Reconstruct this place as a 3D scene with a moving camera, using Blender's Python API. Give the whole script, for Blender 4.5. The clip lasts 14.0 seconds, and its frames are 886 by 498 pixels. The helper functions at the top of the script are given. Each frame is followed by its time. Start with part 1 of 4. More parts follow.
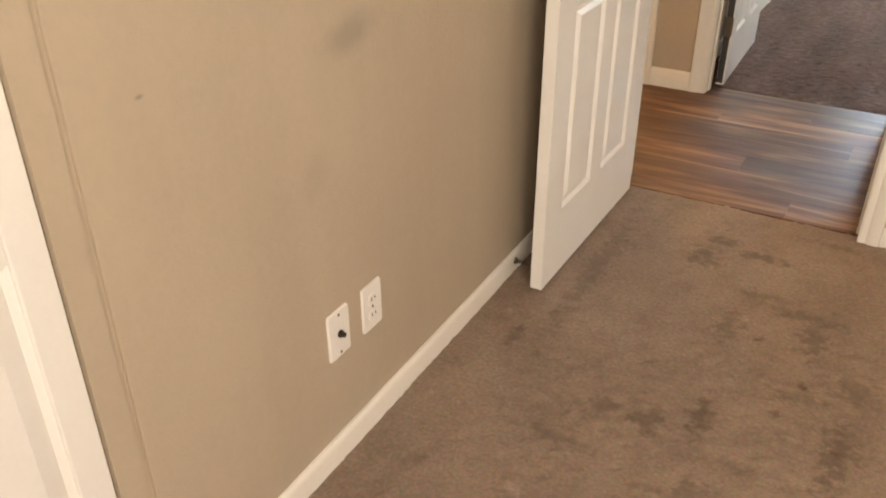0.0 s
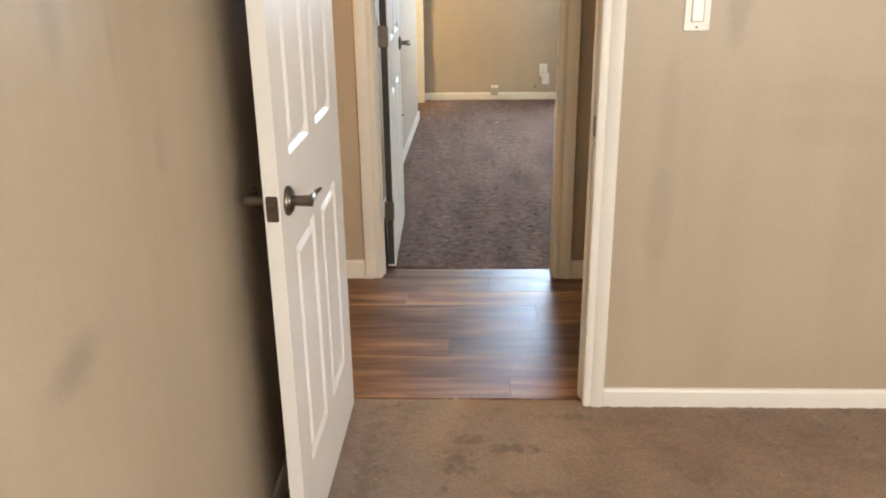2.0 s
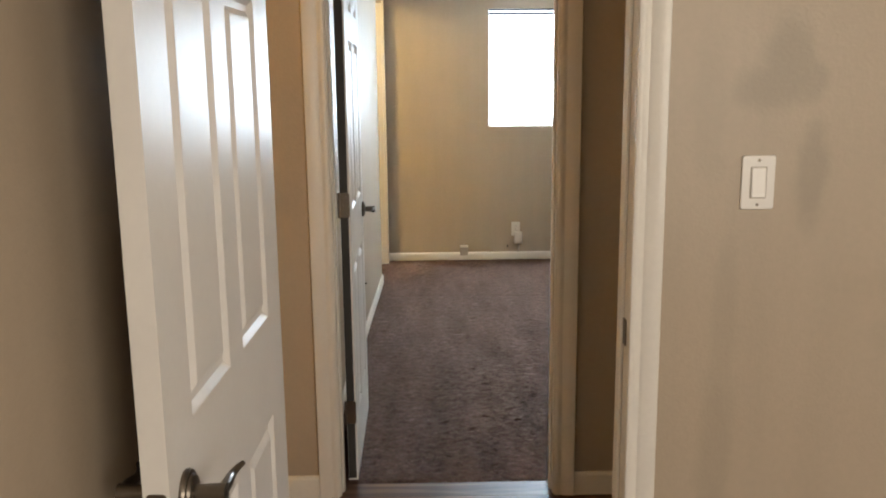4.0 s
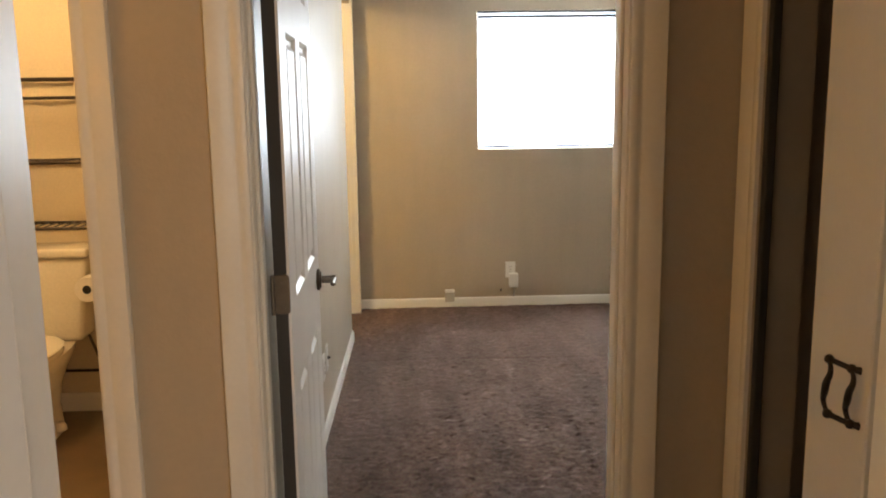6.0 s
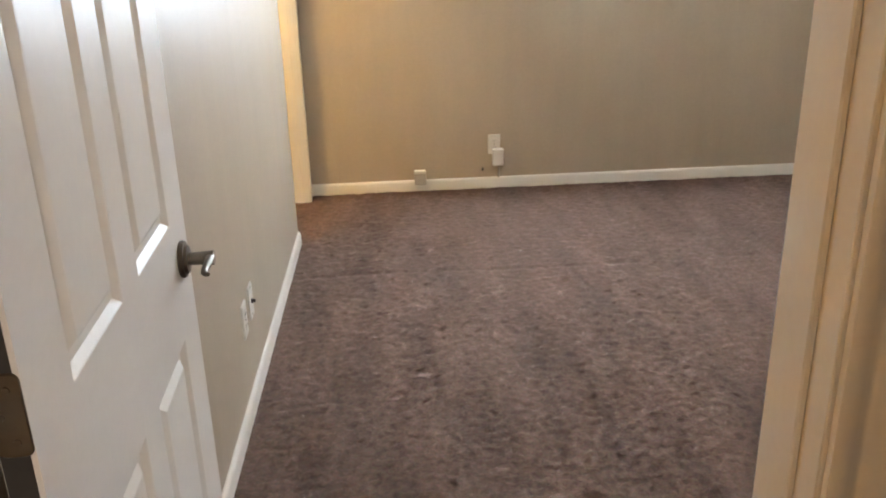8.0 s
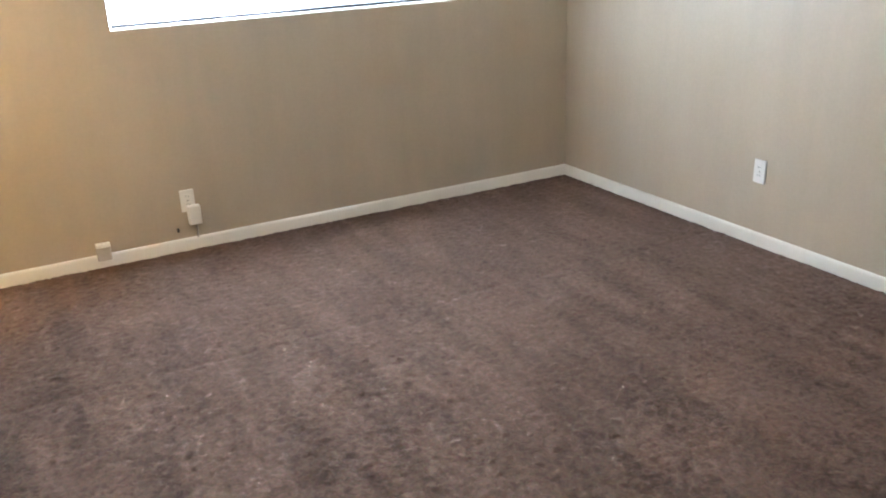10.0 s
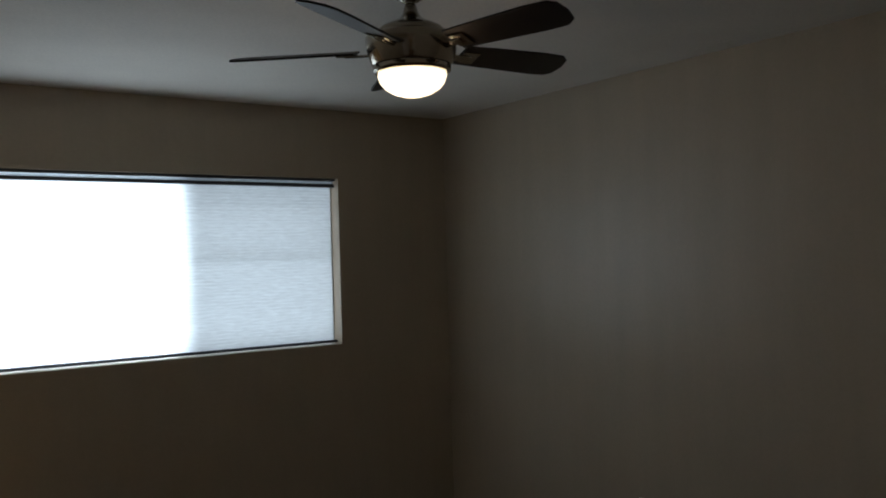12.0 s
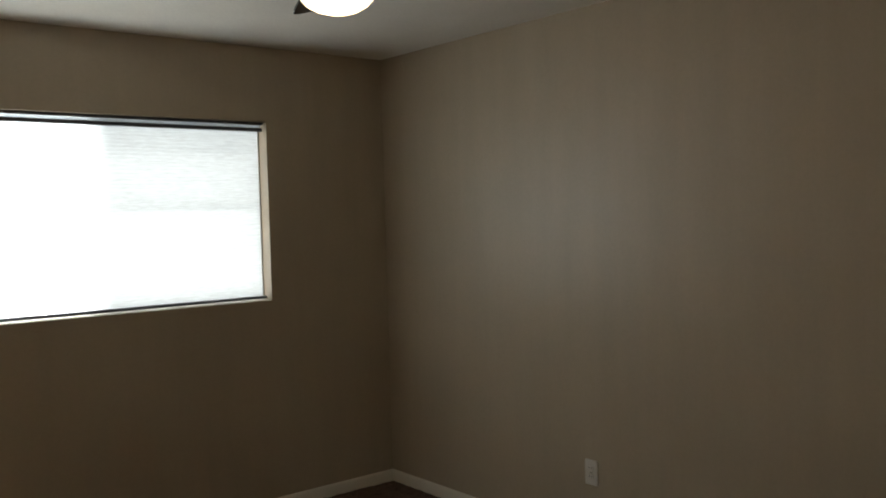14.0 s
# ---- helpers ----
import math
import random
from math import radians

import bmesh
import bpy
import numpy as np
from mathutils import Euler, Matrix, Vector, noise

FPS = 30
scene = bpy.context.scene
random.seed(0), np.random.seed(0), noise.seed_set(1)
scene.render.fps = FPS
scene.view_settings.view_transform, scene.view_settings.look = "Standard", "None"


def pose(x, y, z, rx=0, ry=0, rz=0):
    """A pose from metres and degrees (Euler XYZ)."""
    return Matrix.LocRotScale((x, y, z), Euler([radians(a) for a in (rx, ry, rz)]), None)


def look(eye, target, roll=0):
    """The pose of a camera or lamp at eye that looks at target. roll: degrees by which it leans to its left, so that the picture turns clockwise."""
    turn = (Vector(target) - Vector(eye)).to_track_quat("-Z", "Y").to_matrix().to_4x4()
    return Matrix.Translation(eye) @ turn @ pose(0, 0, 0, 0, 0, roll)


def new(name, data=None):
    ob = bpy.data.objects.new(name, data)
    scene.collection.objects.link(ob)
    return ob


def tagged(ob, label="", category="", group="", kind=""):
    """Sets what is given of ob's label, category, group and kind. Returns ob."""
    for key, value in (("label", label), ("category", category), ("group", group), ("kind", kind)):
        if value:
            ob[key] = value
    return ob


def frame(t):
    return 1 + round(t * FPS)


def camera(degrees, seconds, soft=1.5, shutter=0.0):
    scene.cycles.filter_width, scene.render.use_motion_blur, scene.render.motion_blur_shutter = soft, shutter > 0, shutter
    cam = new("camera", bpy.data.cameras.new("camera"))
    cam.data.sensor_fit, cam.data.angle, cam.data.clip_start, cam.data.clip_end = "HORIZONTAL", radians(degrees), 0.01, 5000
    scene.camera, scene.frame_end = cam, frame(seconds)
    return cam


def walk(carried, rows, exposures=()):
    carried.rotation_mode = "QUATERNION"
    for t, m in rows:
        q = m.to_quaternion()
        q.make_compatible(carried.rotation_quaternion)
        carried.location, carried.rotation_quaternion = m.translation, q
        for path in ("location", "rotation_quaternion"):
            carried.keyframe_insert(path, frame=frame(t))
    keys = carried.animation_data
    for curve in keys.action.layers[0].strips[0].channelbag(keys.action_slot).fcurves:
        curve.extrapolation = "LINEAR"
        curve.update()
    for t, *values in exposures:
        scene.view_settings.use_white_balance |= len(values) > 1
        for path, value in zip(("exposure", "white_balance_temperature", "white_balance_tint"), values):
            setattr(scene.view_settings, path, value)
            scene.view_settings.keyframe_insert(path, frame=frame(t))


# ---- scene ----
cam = camera(54.65, 14.0, soft=1.9)
# seconds, eye x y z, yaw, pitch, roll
PATH = [
    (0.0, 0.775, -2.728, 1.392, 29.17, -30.81, 0.15),
    (0.5, 0.679, -2.580, 1.411, 18.92, -28.71, 0.36),
    (1.0, 0.549, -2.510, 1.444, 10.30, -26.66, 0.45),
    (1.5, 0.455, -2.489, 1.463, 4.52, -23.78, 0.63),
    (2.0, 0.413, -2.482, 1.482, 1.89, -20.60, 0.73),
    (2.5, 0.376, -2.426, 1.491, 0.89, -17.23, 0.50),
    (3.0, 0.360, -2.280, 1.483, 0.32, -13.93, 0.45),
    (3.2, 0.356, -2.196, 1.480, 0.11, -12.80, 0.47),
    (5.3, 0.346, -1.058, 1.461, -1.98, -10.28, 0.79),
    (5.5, 0.343, -0.944, 1.461, -2.13, -10.22, 0.79),
    (6.0, 0.319, -0.659, 1.474, -2.45, -9.95, 0.77),
    (6.5, 0.321, -0.369, 1.447, -2.71, -10.09, 0.85),
    (7.0, 0.376, -0.083, 1.455, -2.83, -12.73, 0.98),
    (7.2, 0.386, 0.030, 1.462, -2.97, -14.82, 1.01),
    (9.3, 0.403, 0.911, 1.482, -15.37, -23.85, 2.28),
    (9.5, 0.392, 0.921, 1.529, -18.68, -23.63, 2.39),
    (10.0, 0.274, 1.054, 1.571, -28.18, -21.40, 2.15),
    (10.5, 0.230, 1.119, 1.598, -33.52, -17.65, 2.12),
    (11.0, 0.258, 1.092, 1.601, -34.75, -12.25, 2.03),
    (11.5, 0.256, 1.078, 1.603, -35.49, -5.72, 1.74),
    (12.0, 0.350, 1.014, 1.591, -34.75, 0.60, 1.70),
    (12.5, 0.402, 1.075, 1.607, -34.89, 3.35, 1.81),
    (13.0, 0.479, 1.117, 1.606, -34.97, 3.65, 1.20),
    (13.5, 0.482, 1.134, 1.573, -35.96, 2.15, 1.77),
    (14.0, 0.548, 1.233, 1.549, -38.45, -2.31, 1.59),
]
EXPOSURE = [(0.0, 0.27, 6800, 12), (0.5, 0.42, 6700, 11), (1.5, 0.42, 6150, 9), (2.5, 0.27, 6000, 9), (3.0, -0.23, 6000, 9), (5.5, -0.45, 7000, 13), (7.0, -0.4, 6900, 14), (9.3, 0.59, 6250, 14), (9.6, 0.54, 6250, 14), (10.0, 0.13, 6100, 12), (10.5, 0.01, 6200, 12), (11.0, -0.98, 6600, 13), (11.5, -2.56, 6720, 12), (12.0, -3.51, 6620, 11), (13.0, -3.24, 7070, 11), (13.5, -3.06, 7420, 12), (14.0, -2.65, 8050, 13)]
walk(cam, [(t, pose(x, y, z, 90 + p, r, w)) for t, x, y, z, w, p, r in PATH], EXPOSURE)

# ---- plan, in metres ----
H = 2.447            # ceiling height
DH = 2.04            # head of the door openings
AX = -0.125          # left wall of the first bedroom
AY0, AX1 = -3.9, 3.3  # back and right wall of the first bedroom
T1 = 0.12            # wall between first bedroom and hall: y 0 .. 0.12
HY0, HY1 = 1.095, 1.210  # wall between hall and second bedroom
HXR = 1.018          # right end of the hall
D1A, D1B = -0.016, 0.772  # first doorway
D2A, D2B = 0.004, 0.769  # second doorway
BX, BY = -0.043, 5.345  # second bedroom: left wall, window wall
BXR = 3.384
SKEW_R, SKEW_L = -0.031, 0.016  # the side walls of the second bedroom stand a little out of square
WX0, WX1, WZ0, WZ1 = 0.816, 2.643, 1.119, 2.060  # window opening
LO0, LO1 = 4.52, 5.215  # opening in the second bedroom's left wall
TB0, TB1 = -1.06, -0.335  # bathroom doorway in the hall's far wall
BASE = 0.065         # baseboard height

# ---- world, sun and lamps ----
world = bpy.data.worlds.new("sky")
scene.world = world
world.use_nodes = True
wn = world.node_tree.nodes
sky = wn.new("ShaderNodeTexSky")
sky.sky_type, sky.sun_disc = "NISHITA", False
sky.sun_elevation, sky.sun_rotation = radians(38), radians(20)
world.node_tree.links.new(sky.outputs[0], wn["Background"].inputs[0])
wn["Background"].inputs[1].default_value = 0.12


def lamp(name, kind, power, colour, at, size=(0.5, 0.5), label=""):
    d = bpy.data.lights.new(name, kind)
    d.energy, d.color = power, colour
    if kind == "AREA":
        d.shape, d.size, d.size_y = "RECTANGLE", *size
    elif kind == "SUN":
        d.angle = radians(0.5)
    else:
        d.shadow_soft_size = size[0]
    ob = new(name, d)
    ob.matrix_world = at
    return ob


sun_way = Vector((-0.32, -0.72, -0.62))
lamp("sun", "SUN", 4.0, (1.0, 0.95, 0.88), look((8, 18, 15), Vector((8, 18, 15)) + sun_way))
# daylight in the assumed, unseen back window of the first bedroom, behind the walker
lamp("window_daylight_bedroom", "AREA", 76, (1.0, 0.885, 0.735), look((1.95, AY0 + 0.05, 1.55), (1.9, 0, 1.35)), (1.5, 1.2))
# fill lamp in an added side window, evens the light on the bedroom walls
lamp("added_side_daylight", "AREA", 5, (1.0, 0.88, 0.73), look((AX1 - 0.04, -1.75, 1.6), (0, -1.75, 1.4)), (1.5, 1.2))
# daylight behind the shade of the second bedroom
lamp("window_daylight_shade", "AREA", 1500, (0.76, 0.89, 1.0), look(((WX0 + WX1) / 2, BY + 0.62, 1.35), ((WX0 + WX1) / 2, BY, 1.6)), (2.4, 1.3))


# ---- materials ----
def mat(name, base, rough=0.6, metal=0.0, spec=0.5, vary=0.06, scale=3.0, fine=0.04, fine_scale=90.0, bump=0.0, bump_scale=120.0, bump_dist=0.002, coat=0.0, streak=0.0):
    """Principled surface with two scales of tone variation and a fine relief."""
    m = bpy.data.materials.new(name)
    m.use_nodes = True
    n, l = m.node_tree.nodes, m.node_tree.links
    b = n["Principled BSDF"]
    b.inputs["Roughness"].default_value, b.inputs["Metallic"].default_value = rough, metal
    b.inputs["Specular IOR Level"].default_value = spec
    b.inputs["Coat Weight"].default_value = coat
    tc = n.new("ShaderNodeTexCoord")
    col = None
    for amount, sc, det in ((vary, scale, 4.0), (fine, fine_scale, 2.0), (streak, 0.999, 5.0)):
        if sc == 0.999 and not amount:
            continue
        t = n.new("ShaderNodeTexNoise")
        t.inputs["Scale"].default_value, t.inputs["Detail"].default_value = sc, det
        if sc == 0.999:
            mp = n.new("ShaderNodeMapping")
            mp.inputs["Scale"].default_value = (9.0, 9.0, 0.9)
            l.new(tc.outputs["Object"], mp.inputs[0])
            l.new(mp.outputs[0], t.inputs["Vector"])
        else:
            l.new(tc.outputs["Object"], t.inputs["Vector"])
        r = n.new("ShaderNodeMapRange")
        r.inputs[1].default_value, r.inputs[2].default_value = 0.3, 0.7
        r.inputs[3].default_value, r.inputs[4].default_value = 1 - amount, 1 + amount
        l.new(t.outputs["Fac"], r.inputs[0])
        mx = n.new("ShaderNodeVectorMath")
        mx.operation = "SCALE"
        if col is None:
            mx.inputs[0].default_value = base[:3]
        else:
            l.new(col, mx.inputs[0])
        l.new(r.outputs[0], mx.inputs["Scale"])
        col = mx.outputs[0]
    l.new(col, b.inputs["Base Color"])
    if bump:
        t = n.new("ShaderNodeTexNoise")
        t.inputs["Scale"].default_value, t.inputs["Detail"].default_value = bump_scale, 3.0
        l.new(tc.outputs["Object"], t.inputs["Vector"])
        bp = n.new("ShaderNodeBump")
        bp.inputs["Strength"].default_value, bp.inputs["Distance"].default_value = bump, bump_dist
        l.new(t.outputs["Fac"], bp.inputs["Height"])
        l.new(bp.outputs[0], b.inputs["Normal"])
    return m


def ramp_blobs(m, spots, tint, axis_a, axis_b, ragged=2.4, grain=24.0, edge=(0.15, 1.05)):
    """Adds stains of soft, uneven outline at places (a, b, radius a, radius b, strength) to a material."""
    n, l = m.node_tree.nodes, m.node_tree.links
    b = n["Principled BSDF"]
    src = b.inputs["Base Color"].links[0].from_socket
    tc = n.new("ShaderNodeTexCoord")
    wob = n.new("ShaderNodeTexNoise")
    wob.inputs["Scale"].default_value, wob.inputs["Detail"].default_value, wob.inputs["Roughness"].default_value = grain, 6.0, 0.6
    l.new(tc.outputs["Object"], wob.inputs["Vector"])
    total = None
    for a, c, ra, rc, s in spots:
        sub = n.new("ShaderNodeVectorMath")
        sub.operation = "SUBTRACT"
        at = [0.0, 0.0, 0.0]
        at[axis_a], at[axis_b] = a, c
        sub.inputs[1].default_value = at
        l.new(tc.outputs["Object"], sub.inputs[0])
        mul = n.new("ShaderNodeVectorMath")
        mul.operation = "MULTIPLY"
        sc = [0.0, 0.0, 0.0]
        sc[axis_a], sc[axis_b] = 0.72 / ra, 0.72 / rc
        mul.inputs[1].default_value = sc
        l.new(sub.outputs[0], mul.inputs[0])
        ln = n.new("ShaderNodeVectorMath")
        ln.operation = "LENGTH"
        l.new(mul.outputs[0], ln.inputs[0])
        ad = n.new("ShaderNodeMath")
        ad.operation = "MULTIPLY_ADD"
        ad.inputs[1].default_value = ragged
        l.new(wob.outputs["Fac"], ad.inputs[0])
        l.new(ln.outputs["Value"], ad.inputs[2])
        r = n.new("ShaderNodeMapRange")
        r.interpolation_type = "SMOOTHSTEP"
        r.inputs[1].default_value, r.inputs[2].default_value = ragged * 0.5 + edge[0], ragged * 0.5 + edge[1]
        r.inputs[3].default_value, r.inputs[4].default_value = s, 0.0
        l.new(ad.outputs[0], r.inputs[0])
        if total is None:
            total = r.outputs[0]
        else:
            mx = n.new("ShaderNodeMath")
            mx.operation = "MAXIMUM"
            l.new(total, mx.inputs[0])
            l.new(r.outputs[0], mx.inputs[1])
            total = mx.outputs[0]
    mix = n.new("ShaderNodeMix")
    mix.data_type = "RGBA"
    l.new(total, mix.inputs["Factor"])
    l.new(src, mix.inputs["A"])
    mix.inputs["B"].default_value = (*tint, 1)
    l.new(mix.outputs["Result"], b.inputs["Base Color"])
    return m


GREIGE = (0.462, 0.386, 0.292)
wall_paint = mat("wall_paint", GREIGE, 0.41, spec=0.46, streak=0.034, vary=0.05, scale=1.6, fine=0.02, fine_scale=60, bump=0.3, bump_scale=120, bump_dist=0.002)
wall_paint_left = ramp_blobs(mat("wall_paint_left", GREIGE, 0.41, spec=0.46, streak=0.034, vary=0.04, scale=1.6, fine=0.02, fine_scale=60, bump=0.3, bump_scale=120, bump_dist=0.002),
    [(-1.465, 0.93, 0.085, 0.036, 0.62), (-1.06, 1.13, 0.028, 0.05, 0.35), (-1.375, 1.385, 0.03, 0.07, 0.4), (-1.60, 0.70, 0.04, 0.05, 0.22), (-1.20, 1.33, 0.012, 0.05, 0.3), (-1.965, 0.974, 0.007, 0.0035, 1.0)],
    (0.295, 0.25, 0.20), 1, 2, 0.8, 16.0)
wall_paint_door = ramp_blobs(mat("wall_paint_door", GREIGE, 0.41, spec=0.46, streak=0.034, vary=0.04, scale=1.6, fine=0.02, fine_scale=60, bump=0.3, bump_scale=120, bump_dist=0.002),
    [(1.055, 1.455, 0.08, 0.05, 0.5), (1.09, 1.51, 0.06, 0.09, 0.5), (1.14, 1.47, 0.03, 0.045, 0.45), (1.151, 1.266, 0.033, 0.115, 0.5), (0.93, 1.42, 0.04, 0.17, 0.2), (0.974, 0.66, 0.04, 0.2, 0.28), (0.98, 0.95, 0.03, 0.2, 0.2), (1.47, 0.92, 0.16, 0.05, 0.16), (1.43, 1.03, 0.2, 0.04, 0.12)],
    (0.30, 0.258, 0.195), 0, 2, 1.0, 11.0, (0.35, 1.0))
bath_paint = mat("bath_paint", (0.70, 0.60, 0.44), 0.55, vary=0.03, bump=0.2)
ceiling_paint = mat("ceiling_paint", (0.86, 0.825, 0.765), 0.8, vary=0.03, bump=0.3, bump_scale=70, bump_dist=0.003)
trim_white = mat("trim_white", (0.80, 0.77, 0.71), 0.35, vary=0.03, scale=5, fine=0.015, bump=0.06, bump_scale=60)
door_white = mat("door_white", (0.80, 0.785, 0.755), 0.34, spec=0.16, vary=0.025, scale=4, fine=0.01, bump=0.05, bump_scale=160, bump_dist=0.001)
plate_white = mat("plate_white", (0.82, 0.80, 0.76), 0.3, vary=0.01, fine=0.01)
grey_plastic = mat("grey_plastic", (0.45, 0.41, 0.36), 0.45, vary=0.04)
socket_dark = mat("socket_dark", (0.03, 0.028, 0.025), 0.5)
nickel = mat("nickel", (0.17, 0.147, 0.12), 0.36, metal=1.0, vary=0.05, scale=20, bump=0.03)
fan_nickel = mat("fan_nickel", (0.40, 0.35, 0.285), 0.16, metal=1.0, vary=0.06, scale=18, bump=0.02)
bronze = mat("bronze", (0.05, 0.04, 0.032), 0.4, metal=0.7, vary=0.1, scale=30)
blade_dark = mat("blade_dark", (0.012, 0.008, 0.006), 0.45, spec=0.3, vary=0.2, scale=14)
porcelain = mat("porcelain", (0.82, 0.77, 0.66), 0.1, vary=0.01, coat=0.4)
bath_floor = mat("bath_floor", (0.13, 0.085, 0.047), 0.4, vary=0.15, scale=6)
paper = mat("paper", (0.85, 0.82, 0.76), 0.9)
# rubber and other dark parts; also paints the shade at door 2's hinge edge
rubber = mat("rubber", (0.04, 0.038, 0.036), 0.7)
rail_grey = mat("rail_grey", (0.05, 0.055, 0.07), 0.4)
vinyl = mat("vinyl", (0.75, 0.75, 0.74), 0.35)
closet_shelf = mat("closet_shelf", (0.6, 0.56, 0.5), 0.6)


def carpet_material(name, dark, light, stains=None, stretch=5.0, low=0.80, high=1.16, tuft=46.0, warp=0.7, relief=0.9, broad=3.2):
    """Cut pile: tufts of uneven tone, brushed patches and trodden tracks."""
    m = mat(name, light, 0.95, spec=0.1, fine=0.0)
    n, l = m.node_tree.nodes, m.node_tree.links
    b = n["Principled BSDF"]
    tc = n.new("ShaderNodeTexCoord")
    v = n.new("ShaderNodeTexNoise")
    v.inputs["Scale"].default_value, v.inputs["Detail"].default_value, v.inputs["Roughness"].default_value = tuft, 5.0, 0.72
    v.inputs["Distortion"].default_value = warp
    l.new(tc.outputs["Object"], v.inputs["Vector"])
    r = n.new("ShaderNodeMapRange")
    r.inputs[1].default_value, r.inputs[2].default_value = 0.33, 0.68
    l.new(v.outputs["Fac"], r.inputs[0])
    mp = n.new("ShaderNodeMapping")
    mp.inputs["Rotation"].default_value, mp.inputs["Scale"].default_value = (0, 0, radians(7)), (stretch, 1.0, 1.0)
    l.new(tc.outputs["Object"], mp.inputs[0])
    big = n.new("ShaderNodeTexNoise")
    big.inputs["Scale"].default_value, big.inputs["Detail"].default_value = broad, 5.0
    l.new(mp.outputs[0], big.inputs["Vector"])
    r2 = n.new("ShaderNodeMapRange")
    r2.inputs[1].default_value, r2.inputs[2].default_value, r2.inputs[3].default_value, r2.inputs[4].default_value = 0.35, 0.68, low, high
    l.new(big.outputs["Fac"], r2.inputs[0])
    mix = n.new("ShaderNodeMix")
    mix.data_type = "RGBA"
    l.new(r.outputs[0], mix.inputs["Factor"])
    mix.inputs["A"].default_value, mix.inputs["B"].default_value = (*dark, 1), (*light, 1)
    sc = n.new("ShaderNodeVectorMath")
    sc.operation = "SCALE"
    l.new(mix.outputs["Result"], sc.inputs[0])
    l.new(r2.outputs[0], sc.inputs["Scale"])
    speck = n.new("ShaderNodeTexNoise")
    speck.inputs["Scale"].default_value, speck.inputs["Detail"].default_value = 85.0, 2.0
    l.new(tc.outputs["Object"], speck.inputs["Vector"])
    fleck = n.new("ShaderNodeVectorMath")
    fleck.operation = "MULTIPLY_ADD"
    l.new(speck.outputs["Color"], fleck.inputs[0])
    fleck.inputs[1].default_value, fleck.inputs[2].default_value = (0.55, 0.42, 0.45), (0.725, 0.79, 0.775)
    both = n.new("ShaderNodeVectorMath")
    both.operation = "MULTIPLY"
    l.new(sc.outputs[0], both.inputs[0])
    l.new(fleck.outputs[0], both.inputs[1])
    l.new(both.outputs[0], b.inputs["Base Color"])
    b.inputs["Sheen Weight"].default_value, b.inputs["Sheen Roughness"].default_value = 0.14, 0.35
    b.inputs["Sheen Tint"].default_value = (0.80, 0.58, 0.48, 1)
    bp = n.new("ShaderNodeBump")
    bp.inputs["Strength"].default_value, bp.inputs["Distance"].default_value = relief, 0.009
    l.new(v.outputs["Fac"], bp.inputs["Height"])
    l.new(bp.outputs[0], b.inputs["Normal"])
    if stains:
        src = b.inputs["Base Color"].links[0].from_socket
        mo = n.new("ShaderNodeTexNoise")
        mo.inputs["Scale"].default_value, mo.inputs["Detail"].default_value, mo.inputs["Roughness"].default_value = 7.0, 8.0, 0.68
        l.new(tc.outputs["Object"], mo.inputs["Vector"])
        r3 = n.new("ShaderNodeMapRange")
        r3.inputs[1].default_value, r3.inputs[2].default_value, r3.inputs[3].default_value, r3.inputs[4].default_value = 0.50, 0.78, 1.04, 0.74
        l.new(mo.outputs["Fac"], r3.inputs[0])
        sm = n.new("ShaderNodeVectorMath")
        sm.operation = "SCALE"
        l.new(src, sm.inputs[0])
        l.new(r3.outputs[0], sm.inputs["Scale"])
        l.new(sm.outputs[0], b.inputs["Base Color"])
        ramp_blobs(m, stains, tuple(c * 0.55 for c in dark), 0, 1, 3.4, 34.0)
    return m


carpet_a = carpet_material("carpet_a", (0.235, 0.172, 0.130), (0.325, 0.245, 0.189),
    [(0.371, -0.338, 0.045, 0.06, 0.6), (0.40, -0.217, 0.05, 0.022, 0.6), (0.534, -0.262, 0.075, 0.022, 0.65), (0.523, -0.681, 0.035, 0.08, 0.5), (0.70, -0.528, 0.10, 0.025, 0.5), (0.74, -0.63, 0.035, 0.09, 0.6),
     (0.551, -1.082, 0.025, 0.07, 0.7), (0.448, -1.154, 0.045, 0.04, 0.6), (0.339, -1.15, 0.04, 0.03, 0.5), (0.28, -1.307, 0.09, 0.022, 0.5), (0.849, -1.067, 0.035, 0.13, 0.65), (0.591, -1.33, 0.03, 0.04, 0.55),
     (0.028, -0.99, 0.02, 0.05, 0.6), (0.10, -0.55, 0.03, 0.38, 0.42), (0.859, -0.798, 0.05, 0.06, 0.5), (0.577, -0.475, 0.06, 0.025, 0.4), (0.744, -0.895, 0.06, 0.03, 0.45), (0.72, -0.08, 0.10, 0.018, 0.4), (1.05, -1.3, 0.07, 0.1, 0.4), (1.15, -0.7, 0.10, 0.05, 0.3)], 1.4, 0.9, 1.08, 95.0, 0.2, 0.45)
carpet_b = carpet_material("carpet_b", (0.069, 0.0415, 0.031), (0.143, 0.090, 0.067), stretch=5.0, low=0.76, high=1.2, tuft=36.0, relief=0.5, broad=1.5)


